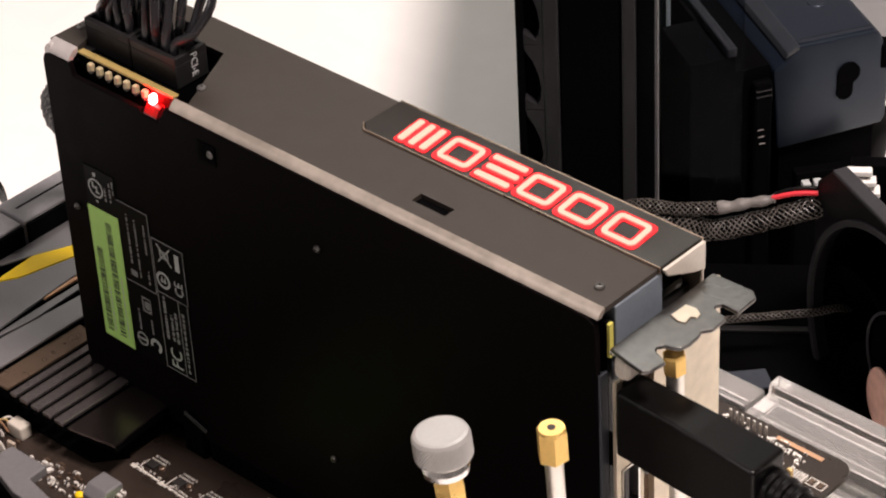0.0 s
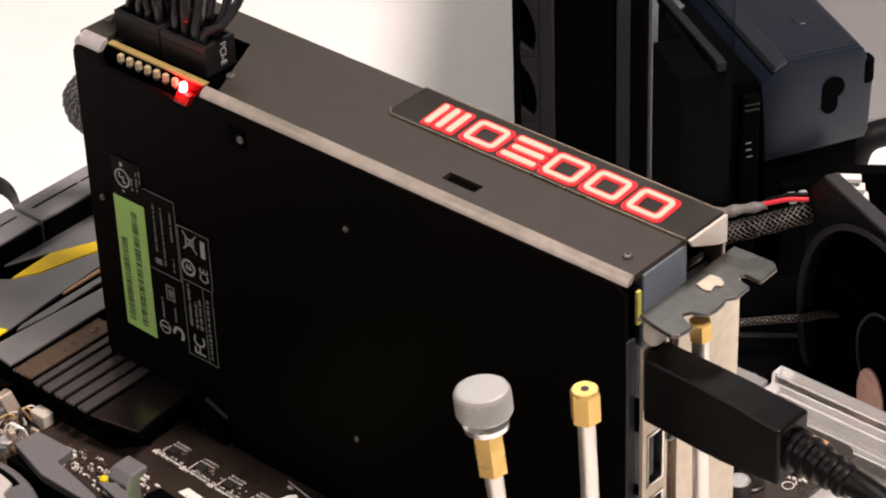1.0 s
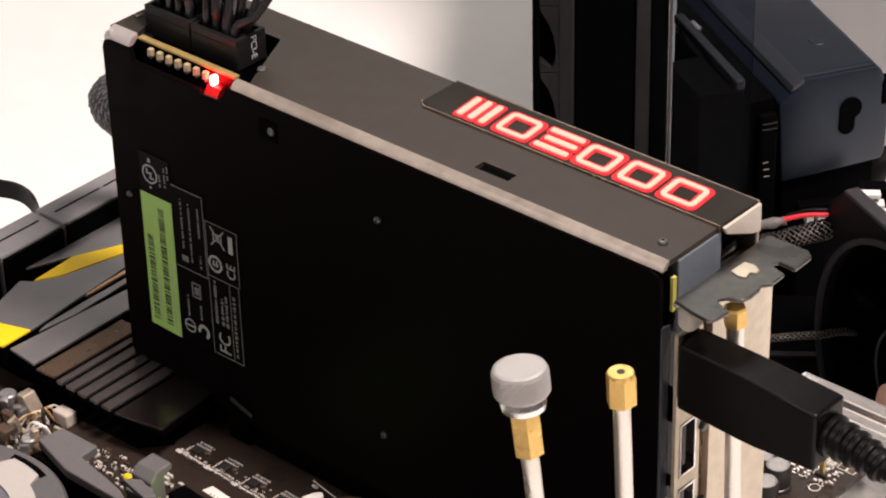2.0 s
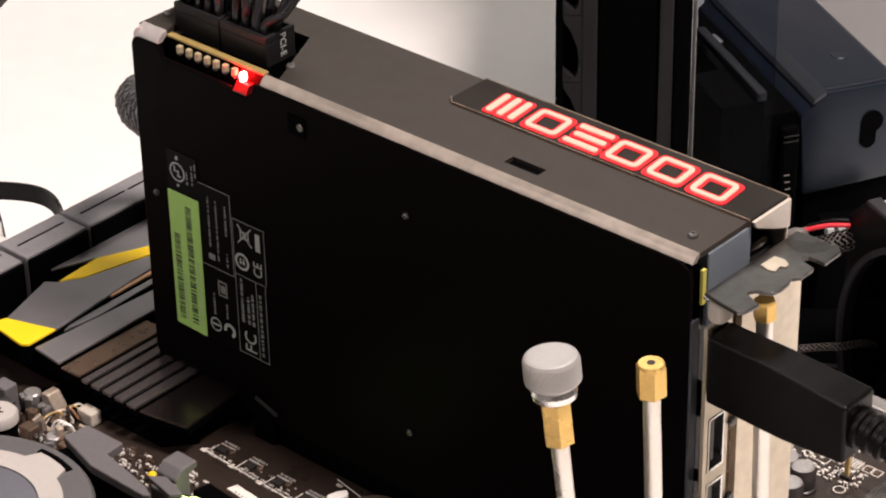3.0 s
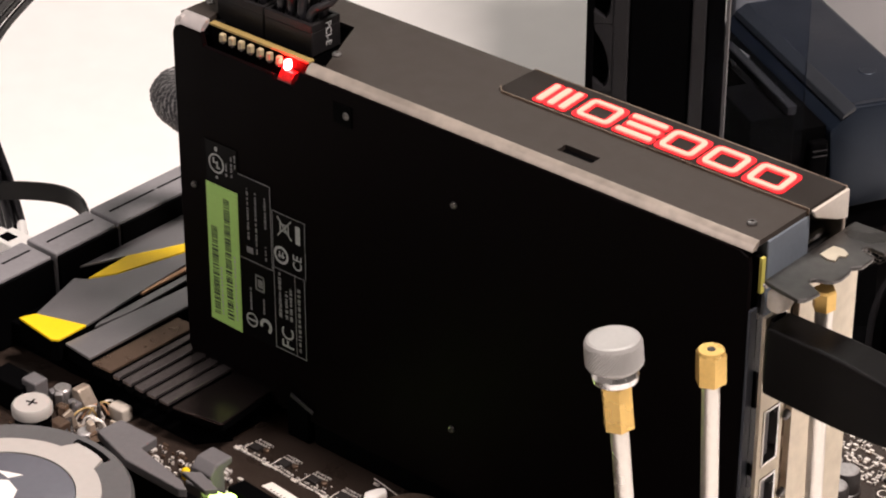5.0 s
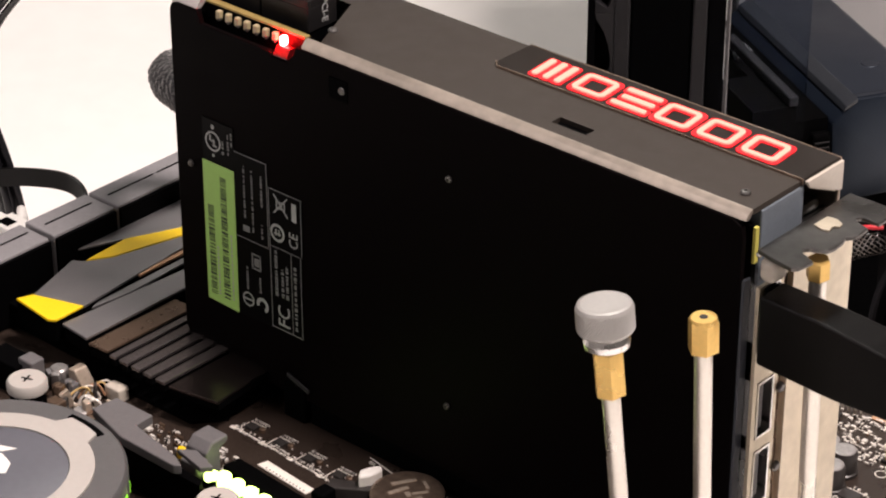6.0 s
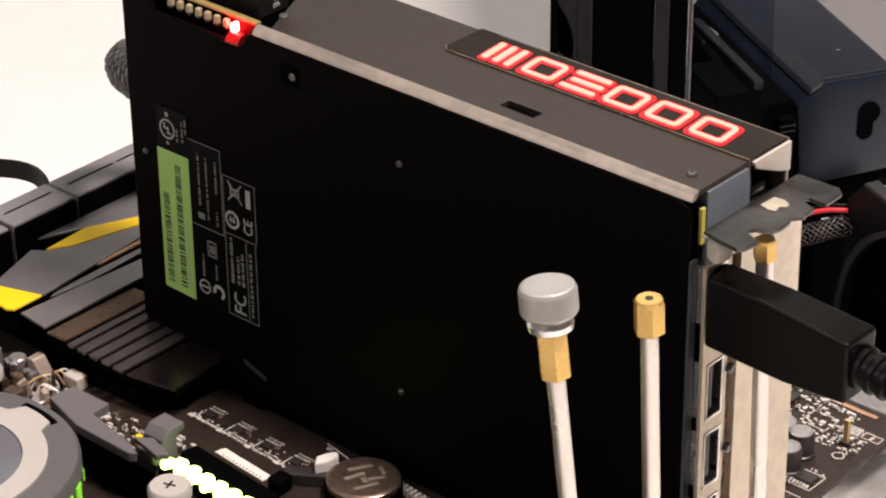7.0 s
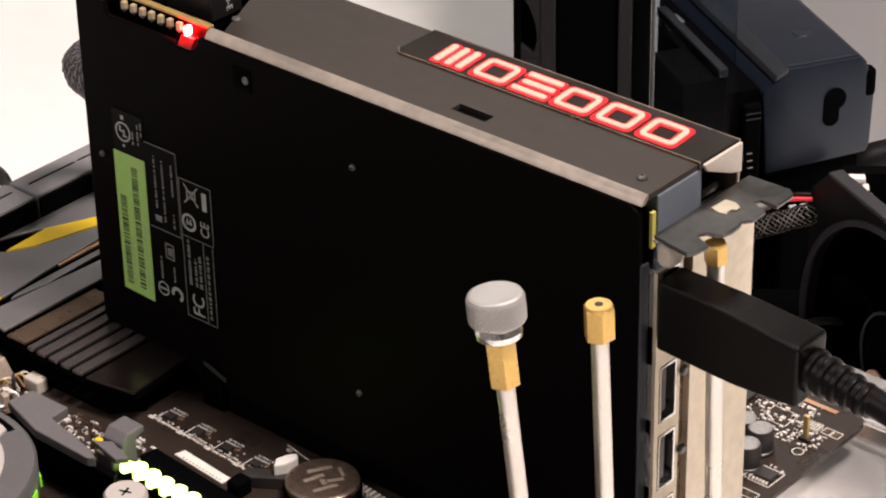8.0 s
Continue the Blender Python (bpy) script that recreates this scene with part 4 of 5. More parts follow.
    part("header_base", boxed(0.1824, 0.1859, 0.0917, 0.0942, 0.0, 0.0010, 0.0002), CHIP, mb)
    for k in range(8):
        smd(0.1842 + 0.0042 * math.cos(k * 0.785), 0.0930 + 0.0034 * math.sin(k * 0.785), 0.0008, 0.0008, 0.0005, 1)
    part("audio_chip", boxed(0.1832, 0.1888, 0.0690, 0.0736, 0.0003, 0.0014, 0.0002), CHIP, mb, "small black chip with legs")
    for k in range(5):
        smd(0.1838 + 0.0011 * k, 0.0683, 0.0006, 0.0012, 0.0006, 1)
        smd(0.1838 + 0.0011 * k, 0.0743, 0.0006, 0.0012, 0.0006, 1)
    for k in range(7):
        part("solder_pin", prismed([(0.1518 + 0.0021 * k, 0.1080), (0.1530 + 0.0021 * k, 0.1076), (0.1524 + 0.0021 * k, 0.1085)], 0.0, 0.0036), TIN, mb, "bright solder pin")
    for k in range(7):
        part("chip_leg", boxed(0.1790 + 0.0009 * k, 0.1794 + 0.0009 * k, 0.0970, 0.1010, 0.0, 0.0012, 0.0001), TIN, mb, "bright chip leg")
    part("wide_chip", boxed(0.1560, 0.1610, 0.098, 0.1045, 0.0003, 0.0014, 0.0002), CHIP, mb, "small black chip")
    for k in range(620):
        x, y = rng.uniform(0.146, 0.1890), rng.uniform(0.062, 0.1095)
        if x > 0.1775 and 0.0765 < y < 0.0885 or (0.1800 < x and y > 0.0975) or (x > 0.1835 and y < 0.07):
            continue
        smd(x, y, rng.uniform(0.0006, 0.0016), rng.uniform(0.0005, 0.0009), rng.uniform(0.0003, 0.0008), rng.choice((0, 1, 1)))

    def outline(x0, x1, y0, y1, w=0.00025):
        bm = bm_new()
        for b in ((x0, x1, y0, y0 + w), (x0, x1, y1 - w, y1), (x0, x0 + w, y0, y1), (x1 - w, x1, y0, y1)):
            box(bm, *b, 0.0, 0.00012)
        part("printed_outline", bm, SILK, mb, "white printed outline")
    for x0, x1, y0, y1 in ((0.1852, 0.1880, 0.0985, 0.1018), (0.1882, 0.1910, 0.0985, 0.1018), (0.1824, 0.1896, 0.0672, 0.0754), (0.1842, 0.1898, 0.0600, 0.0632), (0.1675, 0.1760, 0.0945, 0.1020)):
        outline(x0, x1, y0, y1)
        for y in (y0 + 0.0008, y1 - 0.0014):
            smd((x0 + x1) / 2, y + 0.0003, 0.0012, 0.0008, 0.0004, 2)
    for x, y, r in ((0.1858, 0.0868, 0.0018),):
        bm = bmesh.new()
        seg = []
        for k in range(25):
            a = 2 * math.pi * k / 24
            seg.append([bm.verts.new((x + q * math.cos(a), y + q * math.sin(a), 0.0001)) for q in (r - 0.0003, r)])
        for p, q in zip(seg, seg[1:]):
            bm.faces.new((p[0], p[1], q[1], q[0]))
        part("printed_ring", bm, SILK, mb, "white printed ring")
    # slots
    s = part("graphics_slot", boxed(0.0500, 0.1400, 0.0005, 0.0085, 0.0, 0.0072, 0.0005), DARKEST, mb, "black expansion slot")
    part("slot_latch", prismed([(0.0405, 0.0), (0.0490, 0.0), (0.0490, 0.0100), (0.0440, 0.0140), (0.0408, 0.0120)], -0.0010, 0.0095, "y", 0.0006), DARKEST, s, "black slot latch")
    # thin grey strip drawn as a glint along the latch
    part("latch_glint", prismed([(0.0425, 0.0140), (0.0510, 0.0112), (0.0514, 0.0124), (0.0428, 0.0152)], -0.0014, -0.0010, "y"), FANGREY, s, "grey strip painted as the glint on the latch edge")
    part("short_slot", prismed([(0.0500, -0.0345), (0.0860, -0.0375), (0.0860, -0.0312), (0.0510, -0.0288)], 0.0, 0.0036, "z", 0.0005), DARKEST, mb, "low black slot beside the light strip")
    # pins of a connector at the near edge
    for k in range(14):
        part("solder_pin", boxed(0.1050 + 0.0018 * k, 0.1058 + 0.0018 * k, -0.0062 - 0.0002 * k, -0.0036 - 0.0002 * k, 0.0, 0.0024), TIN, mb)
    part("connector_block", boxed(0.1110, 0.1375, -0.0200, -0.0100, 0.0, 0.0030, 0.0006), DARKEST, mb, "black connector block")
    return mb


motherboard()


def light_strip():
    s = thing("light_strip", "lime-white glowing diode strip on the motherboard", "led strip")
    part("carrier", prismed([(0.0500, -0.0425), (0.0880, -0.0440), (0.0880, -0.0385), (0.0500, -0.0370)], 0.0, 0.0035, "z", 0.0004), DARKEST, s)
    for k in range(12):
        x = 0.0522 + 0.0027 * k
        part("diode", lathed([(0.0023, 0.0030), (0.0023, 0.0042), (0.0014, 0.0050)], 12, Matrix.Translation((x, -0.0396 - 0.00012 * k + (0.0010 if k % 2 else -0.0010), 0))), LEDGREEN, s, "lime glowing diode")


light_strip()


def coin_cell():
    c = thing("coin_battery", "brown-reflecting coin battery in a low holder", "battery")
    m = Matrix.Translation((0.0990, -0.0125, 0.0))
    smooth(part("cell", lathed([(0.0098, 0.0025), (0.0102, 0.0030), (0.0102, 0.0052), (0.0094, 0.0058), (0.0088, 0.0058)], 40, m), CELL, c, "dull coin cell face"), 40)
    part("holder", lathed([(0.0108, 0.0), (0.0108, 0.0032), (0.0104, 0.0036)], 40, m), DARKEST, c, "black round holder")
    part("clip", prismed([(0.0838, -0.0150), (0.0850, -0.0115), (0.0868, -0.0095), (0.0885, -0.0110), (0.0880, -0.0150), (0.0860, -0.0180)], 0.0030, 0.0072, "z", 0.0006), WHITEPL, c, "white plastic battery clip")
    bm = bm_new()
    # strips stand for stamped marks and for bright reflections on the cell
    for x0, x1, y0, y1, a in ((-0.0050, -0.0036, -0.003, 0.004, -30), (-0.0020, -0.0006, -0.005, 0.001, -20), (0.0006, 0.0030, -0.001, 0.0004, -30), (0.0012, 0.0024, 0.001, 0.0055, -35), (0.0040, 0.0052, -0.0045, 0.0025, -25), (-0.0030, 0.0010, 0.0052, 0.0062, -30)):
        box(bm, x0, x1, y0, y1, 0.0058, 0.0059, m=m @ Matrix.Rotation(radians(a), 4, "Z"))
    part("stamp_and_glint", bm, STAMP, c, "pale strips for stamped marks and reflected stripes")


coin_cell()


# ---- chipset heat sink ----
def heat_sink():
    h = thing("chipset_heat_sink", "dark grey chipset heat sink with yellow inlays and fine ribs", "heat sink")
    base = [(-0.0560, -0.0215), (-0.0265, -0.0215), (-0.0140, -0.0195), (-0.0055, -0.0185), (0.0160, -0.0180), (0.0310, -0.0150), (0.0310, -0.0010), (0.0310, 0.078), (-0.0560, 0.078)]
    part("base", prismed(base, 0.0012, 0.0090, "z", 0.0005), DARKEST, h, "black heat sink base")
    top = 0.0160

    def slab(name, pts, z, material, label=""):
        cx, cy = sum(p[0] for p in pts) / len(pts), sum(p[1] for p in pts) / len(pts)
        # near-black side: shade below each panel is put into the colour
        part("shaded_side", prismed([(cx + (x - cx) * 0.985, cy + (y - cy) * 0.985) for x, y in pts], 0.0090, z - 0.0009), DARKEST, h, "panel side coloured black for shade")
        part(name, prismed(pts, z - 0.0009, z, "z", 0.00025), material, h, label)

    slab("panel", [(-0.0510, 0.0005), (-0.0438, -0.0210), (-0.0275, -0.0155), (-0.0300, 0.0100), (-0.0318, 0.0300), (-0.034, 0.06), (-0.037, 0.06), (-0.0368, 0.0345), (-0.0430, 0.0105), (-0.0475, 0.0030)], top, SINK)
    slab("panel", [(-0.0550, 0.0065), (-0.0490, 0.0206), (-0.0444, 0.0304), (-0.0412, 0.0378), (-0.0400, 0.0770), (-0.0550, 0.0770)], top, SINK)
    slab("inlay", [(-0.0454, -0.0262), (-0.0434, -0.0213), (-0.0272, -0.0158), (-0.0270, -0.0268), (-0.0290, -0.0282)], top + 0.0004, YELLOW, "bright yellow inlay")
    slab("inlay", [(-0.0474, 0.0032), (-0.0486, 0.0202), (-0.0440, 0.0300), (-0.0408, 0.0374), (-0.0396, 0.0600), (-0.0372, 0.0600), (-0.0370, 0.0342), (-0.0429, 0.0103)], top + 0.0004, YELLOW, "bright yellow inlay")
    slab("metal_strip", [(-0.0305, 0.0085), (-0.0292, 0.0083), (-0.0300, 0.0600), (-0.0322, 0.0600)], top - 0.0004, COPPER, "thin pale metal strip")
    slab("panel", [(-0.0282, -0.0095), (-0.0270, -0.0130), (-0.0252, 0.0), (-0.0280, 0.0600), (-0.0288, 0.0600), (-0.0286, 0.0080)], top - 0.0014, SINK)
    slab("panel", [(-0.0262, -0.0252), (-0.0145, -0.0262), (-0.0145, 0.0600), (-0.0225, 0.0600), (-0.0232, 0.0200)], top - 0.0012, SINK)
    slab("panel", [(-0.0141, -0.0258), (-0.0066, -0.0252), (-0.0062, 0.0090), (-0.0141, 0.0085)], top - 0.0028, SINKBROWN, "brownish panel")
    part("recess", boxed(-0.0141, -0.0062, 0.0092, 0.0190, 0.009, 0.0100), DARKEST, h, "square dark recess")
    part("panel", boxed(-0.0141, -0.0062, 0.0192, 0.060, 0.009, top - 0.0028, 0.0004), SINK, h)
    x = -0.0058
    for w in (0.0026, 0.0036, 0.0036, 0.0036, 0.0038):
        part("rib", boxed(x, x + w, -0.0254, 0.0600, 0.0112, 0.0124, 0.0003), SINKRIBSHADE, h, "slim cooling rib")
        # black again for the shade between ribs
        part("rib_shade", boxed(x + 0.0004, x + w - 0.0004, -0.0250, 0.0600, 0.009, 0.0112), DARKEST, h, "rib side coloured black for shade")
        x += w + 0.0015
    slab("panel", [(0.0190, -0.0252), (0.0358, -0.0222), (0.0338, -0.0015), (0.0338, 0.0600), (0.0190, 0.0600)], 0.0120, SINKENDSHADE, "end panel coloured dark for the card's shade")
    return h


heat_sink()


# ---- drive ports along the board's edge ----
def drive_ports():
    for y0, y1 in ((-0.060, -0.0030), (-0.0012, 0.0235), (0.0247, 0.1100)):
        p = thing("drive_port_block", "grey-black drive port block on the board's edge", "connector", "drive ports")
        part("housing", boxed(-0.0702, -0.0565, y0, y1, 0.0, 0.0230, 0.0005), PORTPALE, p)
        # black plate carries the front's shade; the top stays pale
        part("shaded_front", boxed(-0.0565, -0.0552, y0 + 0.0003, y1 - 0.0003, 0.0006, 0.0222, 0.0002), DARKEST, p, "port front coloured black for shade")
        bm = bm_new()
        y = y0 + 0.003
        while y < y1 - 0.004:
            box(bm, -0.0645, -0.0638, y, min(y + 0.019, y1 - 0.002), 0.0229, 0.02315)
            y += 0.0205
        part("groove", bm, DARKEST, p, "dark groove in the top")


drive_ports()


def flat_cable():
    c = thing("flat_cable", "flat black cable looping over the table", "cable")
    smooth(part("ribbon", swept([(-0.175, 0.030, -0.012), (-0.150, 0.036, -0.0045), (-0.127, 0.045, 0.0010), (-0.110, 0.051, 0.0016), (-0.100, 0.049, -0.004), (-0.096, 0.043, -0.016), (-0.096, 0.040, -0.030)], 0.003, flat=(0.0006, 0.0032)), SOFTBLACK, c), 60)
    w = thing("white_plug", "small white plastic plug at a cable's end", "connector")
    bm = boxed(-0.113, -0.098, 0.016, 0.023, -0.003, 0.002, 0.0006)
    box(bm, -0.111, -0.100, 0.023, 0.026, -0.002, 0.001, 0.0004)
    shell = part("housing", bm, WHITEPL, w)
    part("socket_mouth", boxed(-0.108, -0.103, 0.0175, 0.0215, 0.0016, 0.0022), DARKEST, shell, "dark plug opening")
    part("wire", swept([(-0.106, 0.026, -0.001), (-0.116, 0.034, -0.006), (-0.130, 0.045, -0.060), (-0.140, 0.060, -0.116)], 0.0016), WHITEPL, w)


flat_cable()


# ---- processor cooler ----
def cooler():
    c = thing("pump_cooler", "round grey pump cooler with a pale ring and lime light", "cpu cooler")
    cx, cy, z = 0.0430, -0.1088, 0.0350
    at = Matrix.Translation((cx, cy, 0))
    smooth(part("housing", lathed([(0.034, 0.0), (0.034, 0.024), (0.0355, 0.026), (0.0355, z - 0.001), (0.0347, z), (0.0200, z)], 72, at), PUMPGREY, c, "charcoal grey pump housing"), 40)
    bm = bmesh.new()
    n = 72
    segs = []
    for k in range(n):
        a = 360 * k / n
        out = 0.0272 + (0.0036 if (a % 120) > 74 and (a % 120) < 100 else 0)
        segs.append([(math.cos(radians(a)), math.sin(radians(a)), out)])
    top, bot = [], []
    for ((ca, sa, out),) in segs:
        top.append([bm.verts.new((r * ca, r * sa, z + 0.0007)) for r in (0.0208, out)])
        bot.append([bm.verts.new((r * ca, r * sa, z - 0.0002)) for r in (0.0208, out)])
    for k in range(n):
        j = (k + 1) % n
        bm.faces.new((top[k][0], top[k][1], top[j][1], top[j][0]))
        bm.faces.new((top[k][1], bot[k][1], bot[j][1], top[j][1]))
        bm.faces.new((top[j][0], bot[j][0], bot[k][0], top[k][0]))
    bm.transform(at)
    part("pale_ring", bm, PUMPRING, c, "pale grey ring with stepped tabs")
    # raised black bar paints the shadow in the tab's stepped notch
    groove = bmesh.new()
    rim = [[groove.verts.new((cx + r * math.cos(radians(a)), cy + r * math.sin(radians(a)), h)) for r, h in ((0.0309, z - 0.0004), (0.0309, z + 0.0002), (0.0328, z + 0.0002), (0.0328, z - 0.0004))] for a in range(74, 99, 3)]
    for p, q in zip(rim, rim[1:]):
        for k in range(4):
            groove.faces.new((p[k], p[(k + 1) % 4], q[(k + 1) % 4], q[k]))
    groove.faces.new(rim[0])
    groove.faces.new(rim[-1])
    part("groove", groove, DARKEST, c, "black bar for the shadow in the ring tab's notch")
    smooth(part("cap", lathed([(0.0207, z - 0.0002), (0.0205, z + 0.0004), (0.0195, z + 0.0006)], 60, at), PUMPTOP, c, "slate grey cap"), 40)
    em = bm_new()
    for p in ([(-0.013, 0.001), (-0.004, 0.0075), (0.001, 0.0060), (0.0035, 0.0022), (0.0015, 0.0005), (0.0062, -0.0020), (0.0040, -0.0075), (-0.002, -0.0130), (-0.013, -0.009)], [(-0.010, 0.0085), (-0.003, 0.0115), (-0.005, 0.0080)]):
        prism(em, [(cx + 0.001 + x, cy + y) for x, y in p], z + 0.0006, z + 0.0008)
    part("cap_emblem", em, WHITEPL, c, "plain white emblem shape")
    for a0, r, h0, h1 in ((30, 0.0357, 0.012, 0.031), (20, 0.0357, 0.006, 0.031), (58, 0.0357, 0.022, 0.025)):
        bm = bmesh.new()
        rows = []
        for k in range(5):
            a = radians(a0 + k * 1.4)
            rows.append([bm.verts.new((cx + q * math.cos(a), cy + q * math.sin(a), h)) for q, h in ((r, h0), (r + 0.0004, h0), (r + 0.0004, h1), (r, h1))])
        for p, q in zip(rows, rows[1:]):
            for k in range(4):
                bm.faces.new((p[k], p[(k + 1) % 4], q[(k + 1) % 4], q[k]))
        bm.faces.new(rows[0])
        bm.faces.new(rows[-1])
        part("side_light", bm, PUMPGLOW, c, "lime light strip on the side")
    plate = [(0.0165, -0.0515), (0.0175, -0.0432), (0.0318, -0.0428), (0.0322, -0.0492), (0.0440, -0.0512), (0.0520, -0.0528), (0.0560, -0.0548), (0.0540, -0.0562), (0.0330, -0.0560)]
    part("mount_plate", prismed(plate, 0.0130, 0.0160, "z", 0.0004), PORT, c, "grey mounting plate")
    part("mount_wall", prismed([(0.0170, -0.0552), (0.0635, -0.0555), (0.0620, -0.0530), (0.0180, -0.0510)], 0.0, 0.0130), DARKEST, c, "black socket wall")
    for x, y, h in ((0.0942, -0.0775, 0.0345), (0.0125, -0.0700, 0.0325)):
        m = Matrix.Translation((x, y, 0))
        post = smooth(part("post", lathed([(0.0030, 0), (0.0030, h - 0.012), (0.0050, h - 0.011), (0.0050, h - 0.0034)], 24, m), DARKEST, c, "dark spring post"), 40)
        head = smooth(part("thumb_nut", lathed([(0.0052, h - 0.0034), (0.0056, h - 0.0030), (0.0056, h - 0.0008), (0.0050, h), (0.0044, h)], 40, m), PUMPRING, c, "pale grey cross-slotted thumb nut"), 40)
        bm = bm_new()
        for a in (20, 110):
            box(bm, -0.0017, 0.0017, -0.0003, 0.0003, h - 0.0001, h + 0.0001, m=m @ Matrix.Rotation(radians(a), 4, "Z"))
        part("cross_slot", bm, DARKEST, head, "dark cross slot")


cooler()


def slot_clip():
    c = thing("retaining_clip", "small grey retaining clip on the motherboard", "clip")
    bm = prismed([(-0.0385, 0.0), (-0.0385, 0.0078), (-0.0360, 0.0104), (-0.0300, 0.0104), (-0.0300, 0.0084), (-0.0332, 0.0074), (-0.0332, 0.0)], 0.0400, 0.0480, "x", 0.0005)
    part("lever", bm, PORT, c)
    part("foot", boxed(0.0432, 0.0495, -0.0440, -0.0390, 0.0, 0.0075, 0.0006), PORT, c)
    part("arm", prismed([(0.0405, -0.0425), (0.0450, -0.0392), (0.0545, -0.0420), (0.0520, -0.0448)], 0.0068, 0.0086, "z", 0.0003), PORT, c)


slot_clip()


# ---- things behind the bench ----
R2 = Vector((0.8, 0.6, 0.0))       # along the tower's near face, to its right
V2 = Vector((-0.6, 0.8, 0.0))      # away from the camera
LOW = -0.118                       # the table
TOW = Matrix(((R2.x, V2.x, 0, 0.0140), (R2.y, V2.y, 0, 0.2467), (0, 0, 1, LOW), (0, 0, 0, 1)))


def radiator():
    t = thing("radiator", "black radiator with a charcoal fan bolted on, standing on the table", "radiator")
    h = 0.172
    # unseen depth made long so its shadow falls on the table beside it
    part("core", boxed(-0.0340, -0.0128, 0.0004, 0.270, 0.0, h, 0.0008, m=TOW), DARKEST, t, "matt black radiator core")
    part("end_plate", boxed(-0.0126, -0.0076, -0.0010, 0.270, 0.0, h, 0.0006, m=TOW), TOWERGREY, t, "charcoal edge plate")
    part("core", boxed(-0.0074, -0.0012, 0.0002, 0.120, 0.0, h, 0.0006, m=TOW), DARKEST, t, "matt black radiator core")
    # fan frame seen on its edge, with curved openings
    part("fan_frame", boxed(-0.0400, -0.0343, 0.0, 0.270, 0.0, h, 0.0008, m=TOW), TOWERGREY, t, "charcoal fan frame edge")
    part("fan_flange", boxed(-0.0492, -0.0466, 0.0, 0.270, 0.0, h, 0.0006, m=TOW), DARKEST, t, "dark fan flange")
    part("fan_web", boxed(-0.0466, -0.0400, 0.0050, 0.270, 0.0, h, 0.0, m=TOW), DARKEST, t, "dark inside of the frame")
    for k in range(6):
        z0 = 0.0185 + 0.0266 * k
        pts = [(-0.0400, z0), (-0.0400, z0 + 0.0263), (-0.0466, z0 + 0.0263), (-0.0462, z0 + 0.0240), (-0.0435, z0 + 0.0195), (-0.0416, z0 + 0.0140), (-0.0408, z0 + 0.0085),
               (-0.0412, z0 + 0.0040), (-0.0425, z0 + 0.0016), (-0.0466, z0 + 0.0042), (-0.0466, z0)]
        part("fan_strut", prismed(pts, 0.0005, 0.0048, "y", m=TOW), TOWERGREY, t, "curved charcoal strut")
    return t


radiator()


def clear_sheet():
    s = thing("acrylic_sheet", "thin clear acrylic sheet standing on edge", "acrylic sheet")
    turn = TOW @ Matrix.Translation((0, -0.0050, 0)) @ Matrix.Rotation(radians(-52), 4, "Z")
    sh = part("sheet", boxed(-0.0003, 0.0003, 0.0, 0.037, 0.0, 0.200, 0.0001, m=turn), SMOKED, s)
    sh.visible_shadow = False
    # opaque pale strip imitates light caught in the sheet's edge
    part("lit_edge", boxed(-0.0008, 0.0008, -0.0007, -0.0001, 0.0, 0.200, m=turn), PORT, s, "pale strip painted as the sheet's lit edge")


clear_sheet()


